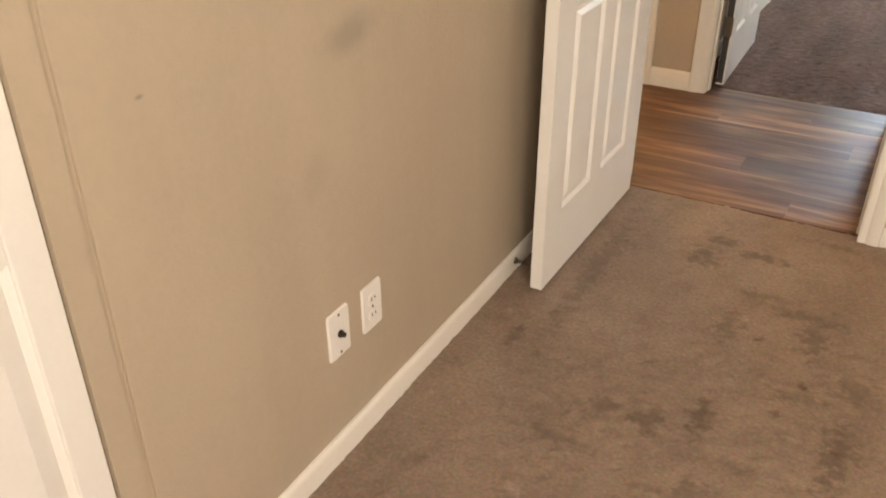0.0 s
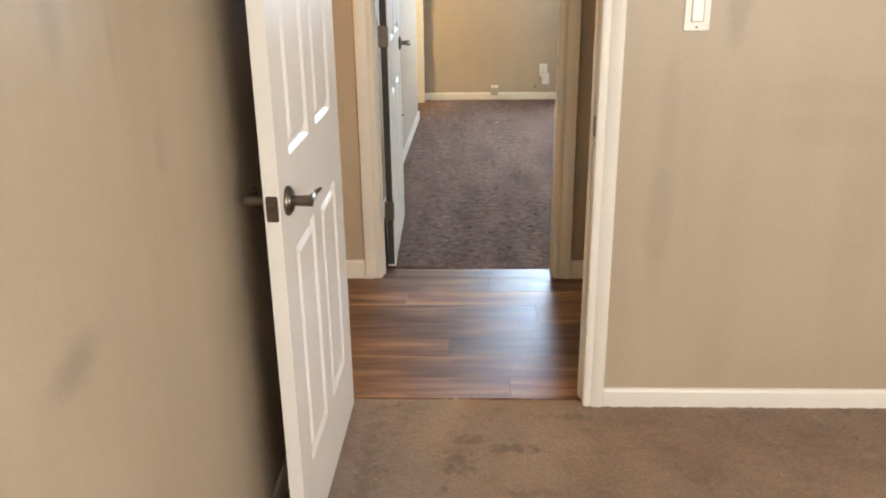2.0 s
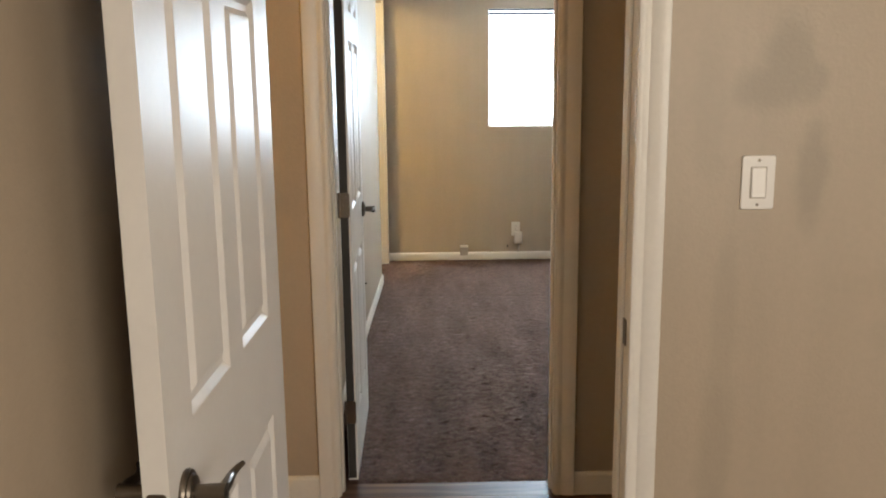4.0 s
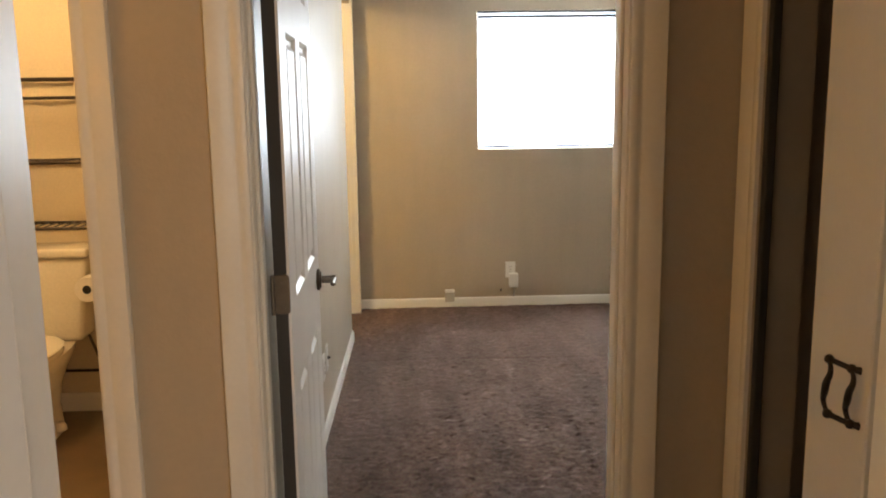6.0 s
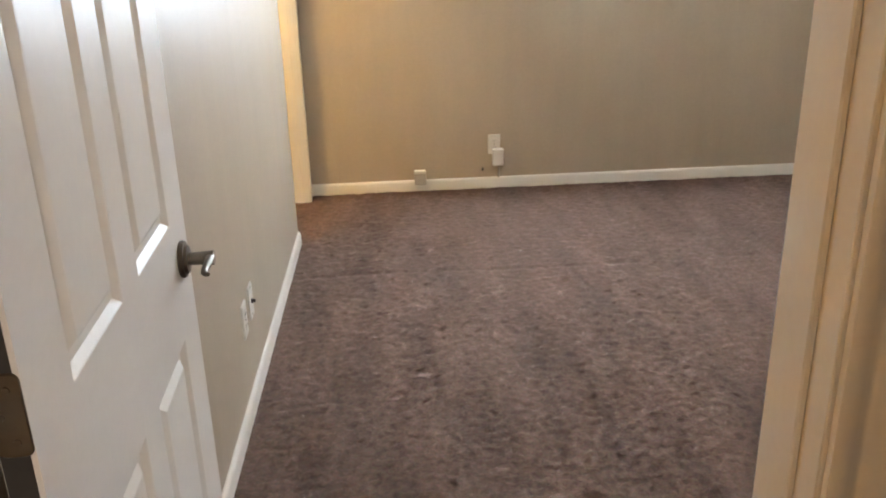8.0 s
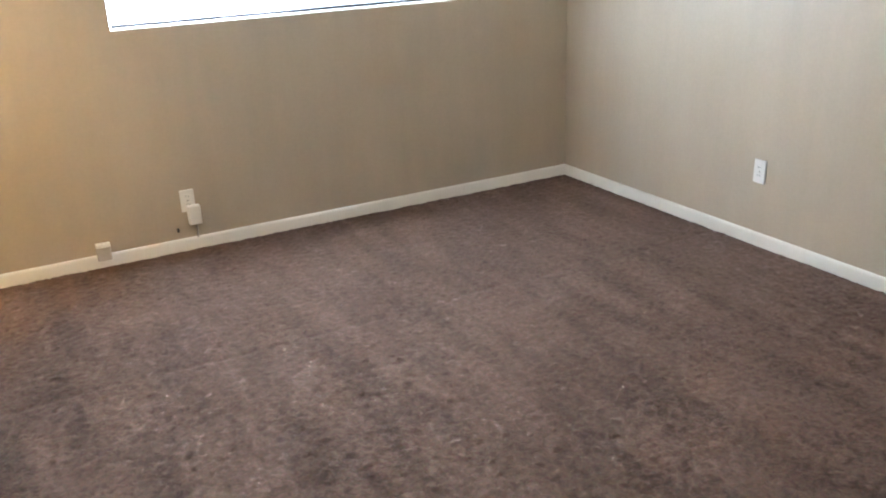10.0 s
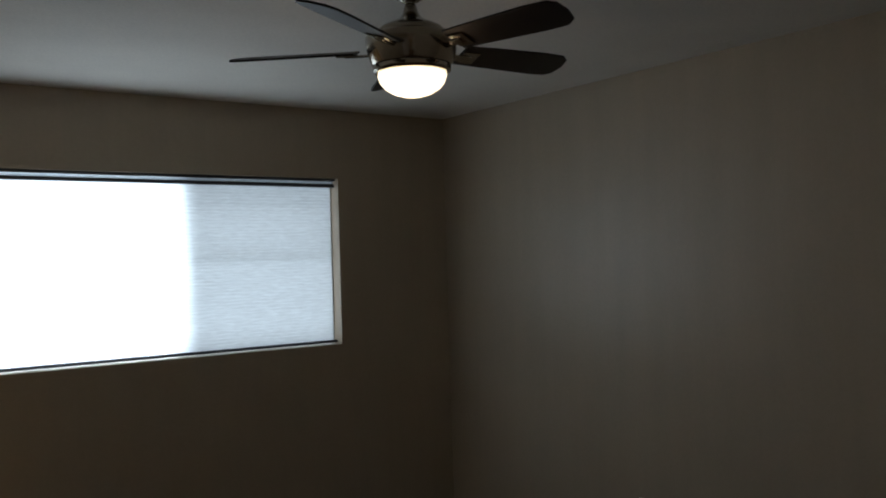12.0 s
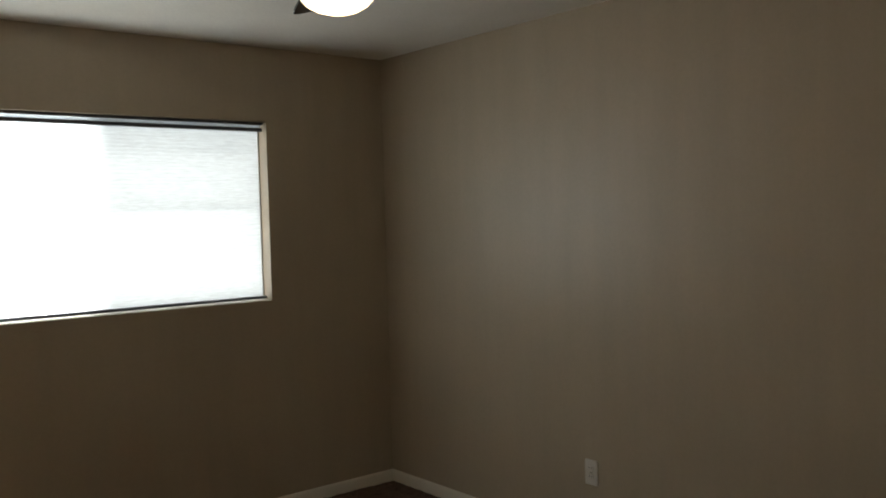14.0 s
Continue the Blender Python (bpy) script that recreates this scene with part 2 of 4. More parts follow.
def wood_material():
    """Laminate planks: long grain along the boards, each board its own tone."""
    m = mat("plank_wood", (0.2, 0.1, 0.05), 0.4, spec=0.2, vary=0.05, bump=0.12, bump_scale=35, bump_dist=0.0012)
    n, l = m.node_tree.nodes, m.node_tree.links
    b = n["Principled BSDF"]
    info = n.new("ShaderNodeObjectInfo")
    tc = n.new("ShaderNodeTexCoord")
    off = n.new("ShaderNodeVectorMath")
    off.operation = "MULTIPLY_ADD"
    l.new(info.outputs["Random"], off.inputs[0])
    off.inputs[1].default_value = (37.0, 11.0, 5.0)
    l.new(tc.outputs["Object"], off.inputs[2])
    mp = n.new("ShaderNodeMapping")
    mp.inputs["Scale"].default_value = (0.9, 9.0, 1.0)
    l.new(off.outputs[0], mp.inputs[0])
    g = n.new("ShaderNodeTexNoise")
    g.inputs["Scale"].default_value, g.inputs["Detail"].default_value, g.inputs["Distortion"].default_value = 2.2, 6.0, 0.6
    l.new(mp.outputs[0], g.inputs["Vector"])
    cr = n.new("ShaderNodeValToRGB")
    e = cr.color_ramp.elements
    e[0].position, e[0].color = 0.28, (0.070, 0.031, 0.015, 1)
    e[1].position, e[1].color = 0.72, (0.37, 0.212, 0.112, 1)
    mid = e.new(0.5)
    mid.color = (0.17, 0.086, 0.043, 1)
    l.new(g.outputs["Fac"], cr.inputs[0])
    r = n.new("ShaderNodeMapRange")
    r.inputs[3].default_value, r.inputs[4].default_value = 0.5, 1.25
    l.new(info.outputs["Random"], r.inputs[0])
    sc = n.new("ShaderNodeVectorMath")
    sc.operation = "SCALE"
    l.new(cr.outputs[0], sc.inputs[0])
    l.new(r.outputs[0], sc.inputs["Scale"])
    l.new(sc.outputs[0], b.inputs["Base Color"])
    return m


plank_wood = wood_material()


def shade_fabric():
    """Light-filtering pleated fabric: lets the daylight through, with fine horizontal slubs."""
    m = bpy.data.materials.new("shade_fabric")
    m.use_nodes = True
    n, l = m.node_tree.nodes, m.node_tree.links
    n.remove(n["Principled BSDF"])
    tc = n.new("ShaderNodeTexCoord")
    mp = n.new("ShaderNodeMapping")
    mp.inputs["Scale"].default_value = (20.0, 1.0, 210.0)
    l.new(tc.outputs["Object"], mp.inputs[0])
    t = n.new("ShaderNodeTexNoise")
    t.inputs["Scale"].default_value, t.inputs["Detail"].default_value = 1.0, 3.0
    l.new(mp.outputs[0], t.inputs["Vector"])
    cr = n.new("ShaderNodeMapRange")
    cr.inputs[1].default_value, cr.inputs[2].default_value, cr.inputs[3].default_value, cr.inputs[4].default_value = 0.3, 0.7, 0.70, 0.94
    l.new(t.outputs["Fac"], cr.inputs[0])
    comb = n.new("ShaderNodeVectorMath")
    comb.operation = "SCALE"
    comb.inputs[0].default_value = (0.88, 0.955, 1.0)
    l.new(cr.outputs[0], comb.inputs["Scale"])
    tr, df, mx = n.new("ShaderNodeBsdfTranslucent"), n.new("ShaderNodeBsdfDiffuse"), n.new("ShaderNodeMixShader")
    l.new(comb.outputs[0], tr.inputs[0])
    df.inputs[0].default_value = (0.8, 0.8, 0.8, 1)
    mx.inputs[0].default_value = 0.35
    l.new(tr.outputs[0], mx.inputs[1])
    l.new(df.outputs[0], mx.inputs[2])
    through_weave, woven = n.new("ShaderNodeBsdfTransparent"), n.new("ShaderNodeMixShader")
    woven.inputs[0].default_value = 0.12
    l.new(mx.outputs[0], woven.inputs[1])
    l.new(through_weave.outputs[0], woven.inputs[2])
    l.new(woven.outputs[0], n["Material Output"].inputs[0])
    return m


def glowing(name, colour, strength):
    m = bpy.data.materials.new(name)
    m.use_nodes = True
    b = m.node_tree.nodes["Principled BSDF"]
    b.inputs["Base Color"].default_value = (0.9, 0.88, 0.8, 1)
    b.inputs["Roughness"].default_value = 0.3
    b.inputs["Emission Color"].default_value, b.inputs["Emission Strength"].default_value = (*colour, 1), strength
    return m


def glass_material():
    m = mat("window_glass", (1, 1, 1), 0.02, vary=0.0, fine=0.0)
    m.node_tree.nodes["Principled BSDF"].inputs["Transmission Weight"].default_value = 1.0
    return m


def screen_material():
    """Fine woven screen: lets less than half of the light by."""
    m = bpy.data.materials.new("screen_mesh")
    m.use_nodes = True
    n, l = m.node_tree.nodes, m.node_tree.links
    tr, mx = n.new("ShaderNodeBsdfTransparent"), n.new("ShaderNodeMixShader")
    n["Principled BSDF"].inputs["Base Color"].default_value = (0.05, 0.05, 0.055, 1)
    mx.inputs[0].default_value = 0.63
    l.new(tr.outputs[0], mx.inputs[1])
    l.new(n["Principled BSDF"].outputs[0], mx.inputs[2])
    l.new(mx.outputs[0], n["Material Output"].inputs[0])
    return m


screen_mesh = screen_material()
globe_glass = glowing("globe_glass", (1.0, 0.82, 0.56), 24.0)
bulb_glow = glowing("bulb_glow", (1.0, 0.72, 0.4), 6.0)
window_glass = glass_material()
shade_cloth = shade_fabric()


# ---- mesh helpers ----
def box(bm, x0, y0, z0, x1, y1, z1, bevel=0.0, segments=1):
    """An axis-aligned box, with its edges rounded by bevel."""
    r = bmesh.ops.create_cube(bm, size=1.0)
    c = Vector(((x0 + x1) / 2, (y0 + y1) / 2, (z0 + z1) / 2))
    for v in r["verts"]:
        v.co = c + Vector((v.co.x * (x1 - x0), v.co.y * (y1 - y0), v.co.z * (z1 - z0)))
    if bevel:
        edges = list({e for v in r["verts"] for e in v.link_edges})
        bmesh.ops.bevel(bm, geom=edges, offset=bevel, segments=segments, affect="EDGES", profile=0.5)
    return bm


def lathe(bm, profile, steps=32, at=(0, 0, 0), turn=None):
    """A turned shape about z from (radius, height) pairs."""
    rings = []
    for r, z in profile:
        ring = []
        for i in range(steps):
            a = 2 * math.pi * i / steps
            p = Vector((r * math.cos(a), r * math.sin(a), z))
            if turn is not None:
                p = turn @ p
            ring.append(bm.verts.new(p + Vector(at)))
        rings.append(ring)
    for a, b in zip(rings, rings[1:]):
        for i in range(steps):
            j = (i + 1) % steps
            bm.faces.new((a[i], a[j], b[j], b[i]))
    bm.faces.new(rings[0][::-1])
    bm.faces.new(rings[-1])
    return bm


def tube(bm, points, radius, steps=10, side=(0.13, 0.31, 0.94)):
    """A round bar along points; radius is one number or one per point."""
    pts = [Vector(p) for p in points]
    rad = [radius] * len(pts) if isinstance(radius, (int, float)) else radius
    rings, up = [], Vector(side).normalized()
    for i, p in enumerate(pts):
        d = (pts[min(i + 1, len(pts) - 1)] - pts[max(i - 1, 0)]).normalized()
        u = d.cross(up).normalized()
        w = d.cross(u)
        rings.append([bm.verts.new(p + rad[i] * (math.cos(2 * math.pi * k / steps) * u + math.sin(2 * math.pi * k / steps) * w)) for k in range(steps)])
    for a, b in zip(rings, rings[1:]):
        for k in range(steps):
            j = (k + 1) % steps
            bm.faces.new((a[k], a[j], b[j], b[k]))
    bm.faces.new(rings[0][::-1])
    bm.faces.new(rings[-1])
    return bm


def extrude_profile(bm, profile, place):
    """A moulding: profile points swept between place(p, 0) and place(p, 1)."""
    a = [bm.verts.new(place(p, 0)) for p in profile]
    b = [bm.verts.new(place(p, 1)) for p in profile]
    k = len(profile)
    for i in range(k):
        j = (i + 1) % k
        bm.faces.new((a[i], a[j], b[j], b[i]))
    bm.faces.new(a[::-1])
    bm.faces.new(b)
    return bm


def finish(bm, name, material, smooth=False):
    bmesh.ops.recalc_face_normals(bm, faces=bm.faces[:])
    me = bpy.data.meshes.new(name)
    bm.to_mesh(me)
    bm.free()
    me.materials.append(material)
    if smooth:
        me.shade_smooth()
        me.set_sharp_from_angle(angle=radians(38))
    return me


def thing(name, bm, material, label, category, group="", kind="", smooth=False):
    ob = new(name, finish(bm, name, material, smooth))
    return tagged(ob, label, category, group, kind)


def part(name, bm, material, parent, label="", smooth=False):
    ob = new(name, finish(bm, name, material, smooth))
    ob.parent = parent
    return tagged(ob, label)


def empty(name, label, category, group="", at=None):
    ob = new(name)
    ob.empty_display_size = 0.1
    if at is not None:
        ob.matrix_world = at
    return tagged(ob, label, category, group)


def structure(name, boxes, material, label, category, bevel=0.0):
    bm = bmesh.new()
    for b in boxes:
        box(bm, *b, bevel=bevel, segments=2)
    return thing(name, bm, material, label, category, kind="structure")


# ---- walls ----
structure("wall_bedroom_left", [(AX - 0.1, -2.084, 0, AX, 0.0, H)], wall_paint_left, "greige painted wall with scuffs and grey smudges", "wall", bevel=0.002)
structure("wall_closet_post", [(AX - 0.1, -2.146, 0, AX, -2.096, H), (AX - 0.1, -2.096, 0, AX - 0.006, -2.084, H)], wall_paint, "narrow greige post beside the closet doors", "wall")
structure("wall_bedroom_closet_head", [(AX - 0.1, -3.51, 2.03, AX, -2.144, H)], wall_paint, "greige painted wall above the closet doors", "wall")
structure("wall_bedroom_left_end", [(AX - 0.1, AY0, 0, AX, -3.512, H)], wall_paint, "greige painted wall beside the closet", "wall")
structure("wall_closet_back", [(AX - 0.75, AY0, 0, AX - 0.65, 0.0, H)], wall_paint, "plain back wall of the closet", "wall")
structure("wall_bedroom_door", [(AX - 0.1, 0.0, 0, D1A - 0.02, T1, H), (D1B + 0.02, 0.0, 0, AX1, T1, H), (D1A - 0.02, 0.0, DH + 0.02, D1B + 0.02, T1, H)], wall_paint_door,
    "greige painted wall with patched paint around the switch", "wall")
# opening of the added side window, out of view
AWY0, AWY1, AWZ0, AWZ1 = -2.55, -0.95, 0.95, 2.2
structure("wall_bedroom_right", [(AX1, AY0, 0, AX1 + 0.12, AWY0, H), (AX1, AWY1, 0, AX1 + 0.12, T1, H), (AX1, AWY0, 0, AX1 + 0.12, AWY1, AWZ0), (AX1, AWY0, AWZ1, AX1 + 0.12, AWY1, H)],
    wall_paint, "unseen greige wall with an added window opening", "wall")
AVX0, AVX1 = 1.15, 2.75
structure("wall_bedroom_back", [(AX - 0.75, AY0 - 0.1, 0, AVX0, AY0, H), (AVX1, AY0 - 0.1, 0, AX1 + 0.12, AY0, H), (AVX0, AY0 - 0.1, 0, AVX1, AY0, AWZ0), (AVX0, AY0 - 0.1, AWZ1, AVX1, AY0, H)],
    wall_paint, "greige wall with a window opening", "wall")
structure("wall_hall_far", [(-1.75, HY0, 0, TB0 - 0.02, HY1, H), (TB1 + 0.02, HY0, 0, D2A - 0.02, HY1, H), (D2B + 0.02, HY0, 0, BXR + 0.3, HY1, H),
    (TB0 - 0.02, HY0, DH + 0.02, TB1 + 0.02, HY1, H), (D2A - 0.02, HY0, DH + 0.02, D2B + 0.02, HY1, H)], wall_paint, "greige hall wall with two doorways", "wall")
structure("wall_hall_left_end", [(-1.75, T1, 0, -1.65, HY0, H)], wall_paint, "plain end wall of the hall", "wall")
structure("wall_hall_left_side", [(-1.75, T1 - 0.1, 0, AX - 0.1, T1, H)], wall_paint, "plain hall wall", "wall")
structure("wall_hall_right_end", [(HXR, 1.016, 0, HXR + 0.1, HY0, H), (HXR, T1, 0, HXR + 0.1, 0.215, H), (HXR, 0.215, 2.05, HXR + 0.1, 1.016, H)], wall_paint, "hall end wall around a closet", "wall")
structure("wall_hall_closet", [(HXR + 0.7, T1, 0, HXR + 0.75, HY0, H)], wall_paint, "back wall of the hall closet", "wall")
wl = structure("wall_second_left", [(BX - 0.1, HY1 + 0.001, 0, BX, LO0, H), (BX - 0.1, LO1, 0, BX, BY, H), (BX - 0.1, LO0, 2.12, BX, LO1, H)], wall_paint, "greige wall with an opening to a lit dressing nook", "wall")
wr = structure("wall_second_right", [(BXR, HY1 - 0.1, 0, BXR + 0.1, BY + 0.14, H)], wall_paint, "plain greige wall", "wall")


def shear(ob, k, y0):
    """Turns a side wall slightly out of square about y0."""
    for v in ob.data.vertices:
        v.co.x += k * (v.co.y - y0)


shear(wl, SKEW_L, LO0)
shear(wr, SKEW_R, BY)
structure("wall_window", [(-1.75, BY, 0, WX0, BY + 0.14, H), (WX1, BY, 0, BXR, BY + 0.14, H), (WX0, BY, 0, WX1, BY + 0.14, WZ0), (WX0, BY, WZ1, WX1, BY + 0.14, H)], wall_paint,
    "greige wall with a wide high window", "wall")
structure("wall_bath_back", [(-1.75, 3.4, 0, BX - 0.11, 3.5, H)], bath_paint, "cream bathroom wall", "wall")
structure("wall_bath_left", [(-1.85, HY1, 0, -1.75, BY, H)], bath_paint, "cream bathroom wall", "wall")

# ---- floors and ceilings ----
structure("floor_slab", [(-2.0, AY0 - 0.2, -0.3, 3.7, BY + 0.2, -0.03)], closet_shelf, "concrete floor slab", "floor")
structure("floor_bath", [(-1.75, HY1 - 0.06, -0.03, BX - 0.1, BY, 0.0)], bath_floor, "brown bathroom floor", "floor")
structure("ceiling_bedroom", [(AX - 0.75, AY0 - 0.12, H, AX1 + 0.1, T1, H + 0.1)], ceiling_paint, "white textured ceiling", "ceiling")
structure("ceiling_hall", [(-1.75, T1, H, BXR + 0.3, HY1, H + 0.1)], ceiling_paint, "white hall ceiling", "ceiling")
structure("ceiling_second", [(BX - 0.2, HY1, H, BXR + 0.3, BY + 0.14, H + 0.1)], ceiling_paint, "white textured ceiling with a fan", "ceiling")
structure("ceiling_bath", [(-1.85, HY1, H, BX - 0.2, BY + 0.14, H + 0.1)], ceiling_paint, "white bathroom ceiling", "ceiling")
# two thin white strips along the right edge of the ceiling
for y0, y1, x in ((4.0, 4.18, 3.395), (3.2, 3.38, 3.33)):
    structure("ceiling_strip", [(x - 0.003, y0, H - 0.002, x + 0.003, y1, H + 0.001)], trim_white, "thin white strip on the ceiling", "paint ridge")
structure("ground", [(-300, -300, -0.5, 300, 300, -0.4)], mat("dry_ground", (0.3, 0.26, 0.2), 0.9, vary=0.2), "dry ground outside", "ground")


def carpet(name, x0, y0, x1, y1, step, material, label, seam=None):
    """A carpet whose pile rises and falls tuft by tuft."""
    nx, ny = int((x1 - x0) / step) + 1, int((y1 - y0) / step) + 1
    rng = np.random.default_rng(7)
    xs, ys = np.linspace(x0, x1, nx), np.linspace(y0, y1, ny)
    gx, gy = np.meshgrid(xs, ys)
    jx, jy = rng.uniform(-0.6, 0.6, gx.shape) * step, rng.uniform(-0.6, 0.6, gx.shape) * step
    jx[:, 0] = jx[:, -1] = 0
    jy[0] = jy[-1] = 0
    z = rng.normal(0, 0.0016, gx.shape) + 0.0015 * np.sin(gx * 9 + gy * 5) * np.sin(gy * 7)
    if seam:
        z -= 0.0045 * np.exp(-((gy - seam - 0.012 * np.sin(gx * 4)) / 0.011) ** 2)
    z[0] = z[-1] = -0.006
    co = np.stack([gx + jx, gy + jy, z], -1).reshape(-1, 3)
    i = np.arange(nx * ny).reshape(ny, nx)
    quads = np.stack([i[:-1, :-1], i[:-1, 1:], i[1:, 1:], i[1:, :-1]], -1).reshape(-1, 4)
    me = bpy.data.meshes.new(name)
    me.vertices.add(len(co))
    me.vertices.foreach_set("co", co.ravel())
    me.loops.add(quads.size)
    me.loops.foreach_set("vertex_index", quads.ravel())
    me.polygons.add(len(quads))
    me.polygons.foreach_set("loop_start", np.arange(0, quads.size, 4))
    me.update()
    me.validate()
    me.materials.append(material)
    me.shade_smooth()
    return tagged(new(name, me), label, "carpet", kind="structure")


carpet("floor_carpet_bedroom", AX - 0.1, -3.0, 2.2, 0.038, 0.014, carpet_a, "worn tan carpet with dark stains")
structure("floor_carpet_rest", [(2.2, -3.0, -0.03, AX1, 0.0, 0.0), (AX - 0.7, AY0, -0.03, AX1, -3.0, 0.0)], carpet_a, "worn tan carpet", "carpet")
carpet("floor_carpet_second", BX - 0.16, 1.195, BXR + 0.14, BY, 0.014, carpet_b, "brown cut-pile carpet with vacuum tracks and a seam", seam=4.07)


# ---- trim ----
def baseboard(name, p, q, normal, h=BASE, depth=0.013, label="white painted baseboard"):
    """A baseboard from p to q (x, y) on a wall that faces normal."""
    n, p, q = Vector((*normal, 0)), Vector((*p, 0)), Vector((*q, 0))
    prof = [(0, -0.01), (depth, -0.01), (depth, h - 0.014), (depth - 0.003, h - 0.005), (depth - 0.008, h), (0, h)]
    bm = extrude_profile(bmesh.new(), prof, lambda c, e: (q if e else p) + n * c[0] + Vector((0, 0, c[1])))
    return thing(name, bm, trim_white, label, "baseboard", kind="structure", smooth=True)


CAS = 0.072
baseboard("baseboard_1", (AX, -2.082), (AX, 0), (1, 0))
baseboard("baseboard_2", (D1B + 0.89 * CAS + 0.002, 0), (AX1, 0), (0, -1))
baseboard("baseboard_3", (TB1 + CAS + 0.006, HY0), (D2A - CAS - 0.006, HY0), (0, -1), 0.085)
baseboard("baseboard_4", (D2B + CAS + 0.006, HY0), (HXR, HY0), (0, -1), 0.085)
baseboard("baseboard_5", (BX + SKEW_L * (HY1 - LO0), HY1), (BX, LO0), (1, 0))
baseboard("baseboard_6", (BX, BY), (BXR, BY), (0, -1))
baseboard("baseboard_7", (BXR + SKEW_R * (HY1 - BY), HY1), (BXR, BY), (-1, 0))
baseboard("baseboard_8", (-1.75, 3.4), (BX - 0.1, 3.4), (0, -1), 0.09)
baseboard("baseboard_9", (AX1, AY0), (AX1, 0), (-1, 0))

structure("nook_jamb", [(BX - 0.102, LO1 - 0.016, 0, BX + 0.001, LO1 - 0.001, 2.10), (BX - 0.06, LO1 - 0.022, 0, BX - 0.03, LO1 - 0.016, 2.10), (BX + 0.001, LO1 - 0.012, 0, BX + 0.018, LO1 + 0.055, 2.16)], trim_white, "white painted jamb and casing of the nook", "trim", bevel=0.002)
CASING = [(0, 0), (0, 0.009), (0.006, 0.012), (0.016, 0.012), (0.021, 0.010), (0.027, 0.010), (0.034, 0.015), (0.060, 0.018), (0.070, 0.018), (0.072, 0.015), (0.072, 0)]


def casing(name, a, b, face, normal, head, label, axis="x", z0=0.0, width=1.0):
    """Moulded casing round an opening from a to b on the wall face; the thin edge lies towards the opening."""
    root = empty(name, label, "door casing")
    root["kind"] = "structure"
    shape = [(u * width, v) for u, v in CASING]

    def spot(u, out, z):
        return Vector((u, face + normal * out, z)) if axis == "x" else Vector((face + normal * out, u, z))
    for s, edge in ((-1, a), (1, b)):
        part("side_casing", extrude_profile(bmesh.new(), shape, lambda c, e: spot(edge + s * c[0], c[1], (head + c[0]) if e else z0)), trim_white, root, smooth=True)
    part("head_casing", extrude_profile(bmesh.new(), shape, lambda c, e: spot(b + c[0] if e else a - c[0], c[1], head + c[0])), trim_white, root, smooth=True)
    return root


def jamb(name, a, b, y0, y1, head, stop_y, label):
    """The boards that line a doorway, with the stop that the door closes against."""
    root = empty(name, label, "door jamb")
    root["kind"] = "structure"
    for x0, x1, sx in ((a - 0.018, a, 1), (b, b + 0.018, -1)):
        part("jamb_board", box(bmesh.new(), x0, y0 + 0.001, 0, x1, y1 - 0.001, head, 0.0015), trim_white, root)
        e = x1 if sx > 0 else x0
        part("door_stop_strip", box(bmesh.new(), min(e, e + sx * 0.008), stop_y, 0, max(e, e + sx * 0.008), stop_y + 0.034, head - 0.011, 0.002), trim_white, root)
    part("jamb_head", box(bmesh.new(), a - 0.018, y0 + 0.001, head, b + 0.018, y1 - 0.001, head + 0.018, 0.0015), trim_white, root)
    part("head_stop_strip", box(bmesh.new(), a, stop_y, head - 0.011, b, stop_y + 0.034, head, 0.002), trim_white, root)
    return root


jamb_1 = jamb("door_jamb_1", D1A, D1B, 0.0, T1, DH, 0.042, "white painted door jamb with a strike plate")
jamb("door_jamb_2", D2A, D2B, HY0, HY1, DH, HY1 - 0.08, "white painted door jamb")
jamb("door_jamb_3", TB0, TB1, HY0, HY1, DH, HY1 - 0.08, "white painted bathroom door jamb")
casing("door_casing_1", D1A - 0.005, D1B + 0.001, 0.0, -1, DH + 0.005, "white moulded door casing", width=0.89)
casing("door_casing_2", D1A - 0.005, D1B + 0.003, T1, 1, DH + 0.005, "white moulded door casing on the hall side")
casing("door_casing_3", D2A - 0.005, D2B + 0.005, HY0, -1, DH + 0.005, "white moulded door casing on the hall side")
casing("door_casing_4", D2A - 0.005, D2B + 0.005, HY1, 1, DH + 0.005, "white moulded door casing")
casing("door_casing_5", TB0 - 0.005, TB1 + 0.005, HY0, -1, DH + 0.005, "white moulded bathroom door casing")


def rounded_plate(w, h, t, r=0.006):
    """A flat plate with rounded corners in the xz plane, standing out to -y by t."""
    bm = bmesh.new()
    loop = []
    for cx, cz, a0 in ((w / 2 - r, h / 2 - r, 0), (-w / 2 + r, h / 2 - r, 90), (-w / 2 + r, -h / 2 + r, 180), (w / 2 - r, -h / 2 + r, 270)):
        for k in range(5):
            a = radians(a0 + k * 22.5)
            loop.append((cx + r * math.cos(a), cz + r * math.sin(a)))
    rings = []
    for s, y in ((1.0, 0.0), (1.0, -t * 0.5), (0.97, -t)):
        rings.append([bm.verts.new((x * s, y, z * s)) for x, z in loop])
    k = len(loop)
    for a, b in zip(rings, rings[1:]):
        for i in range(k):
            bm.faces.new((a[i], a[(i + 1) % k], b[(i + 1) % k], b[i]))
    bm.faces.new(rings[0])
    bm.faces.new(rings[-1][::-1])
    return bm


strike = part("strike_plate", rounded_plate(0.03, 0.06, 0.002, 0.005), nickel, jamb_1, "brushed nickel strike plate")
strike.matrix_local = pose(D1B - 0.001, 0.030, 0.925, 0, 0, -90)


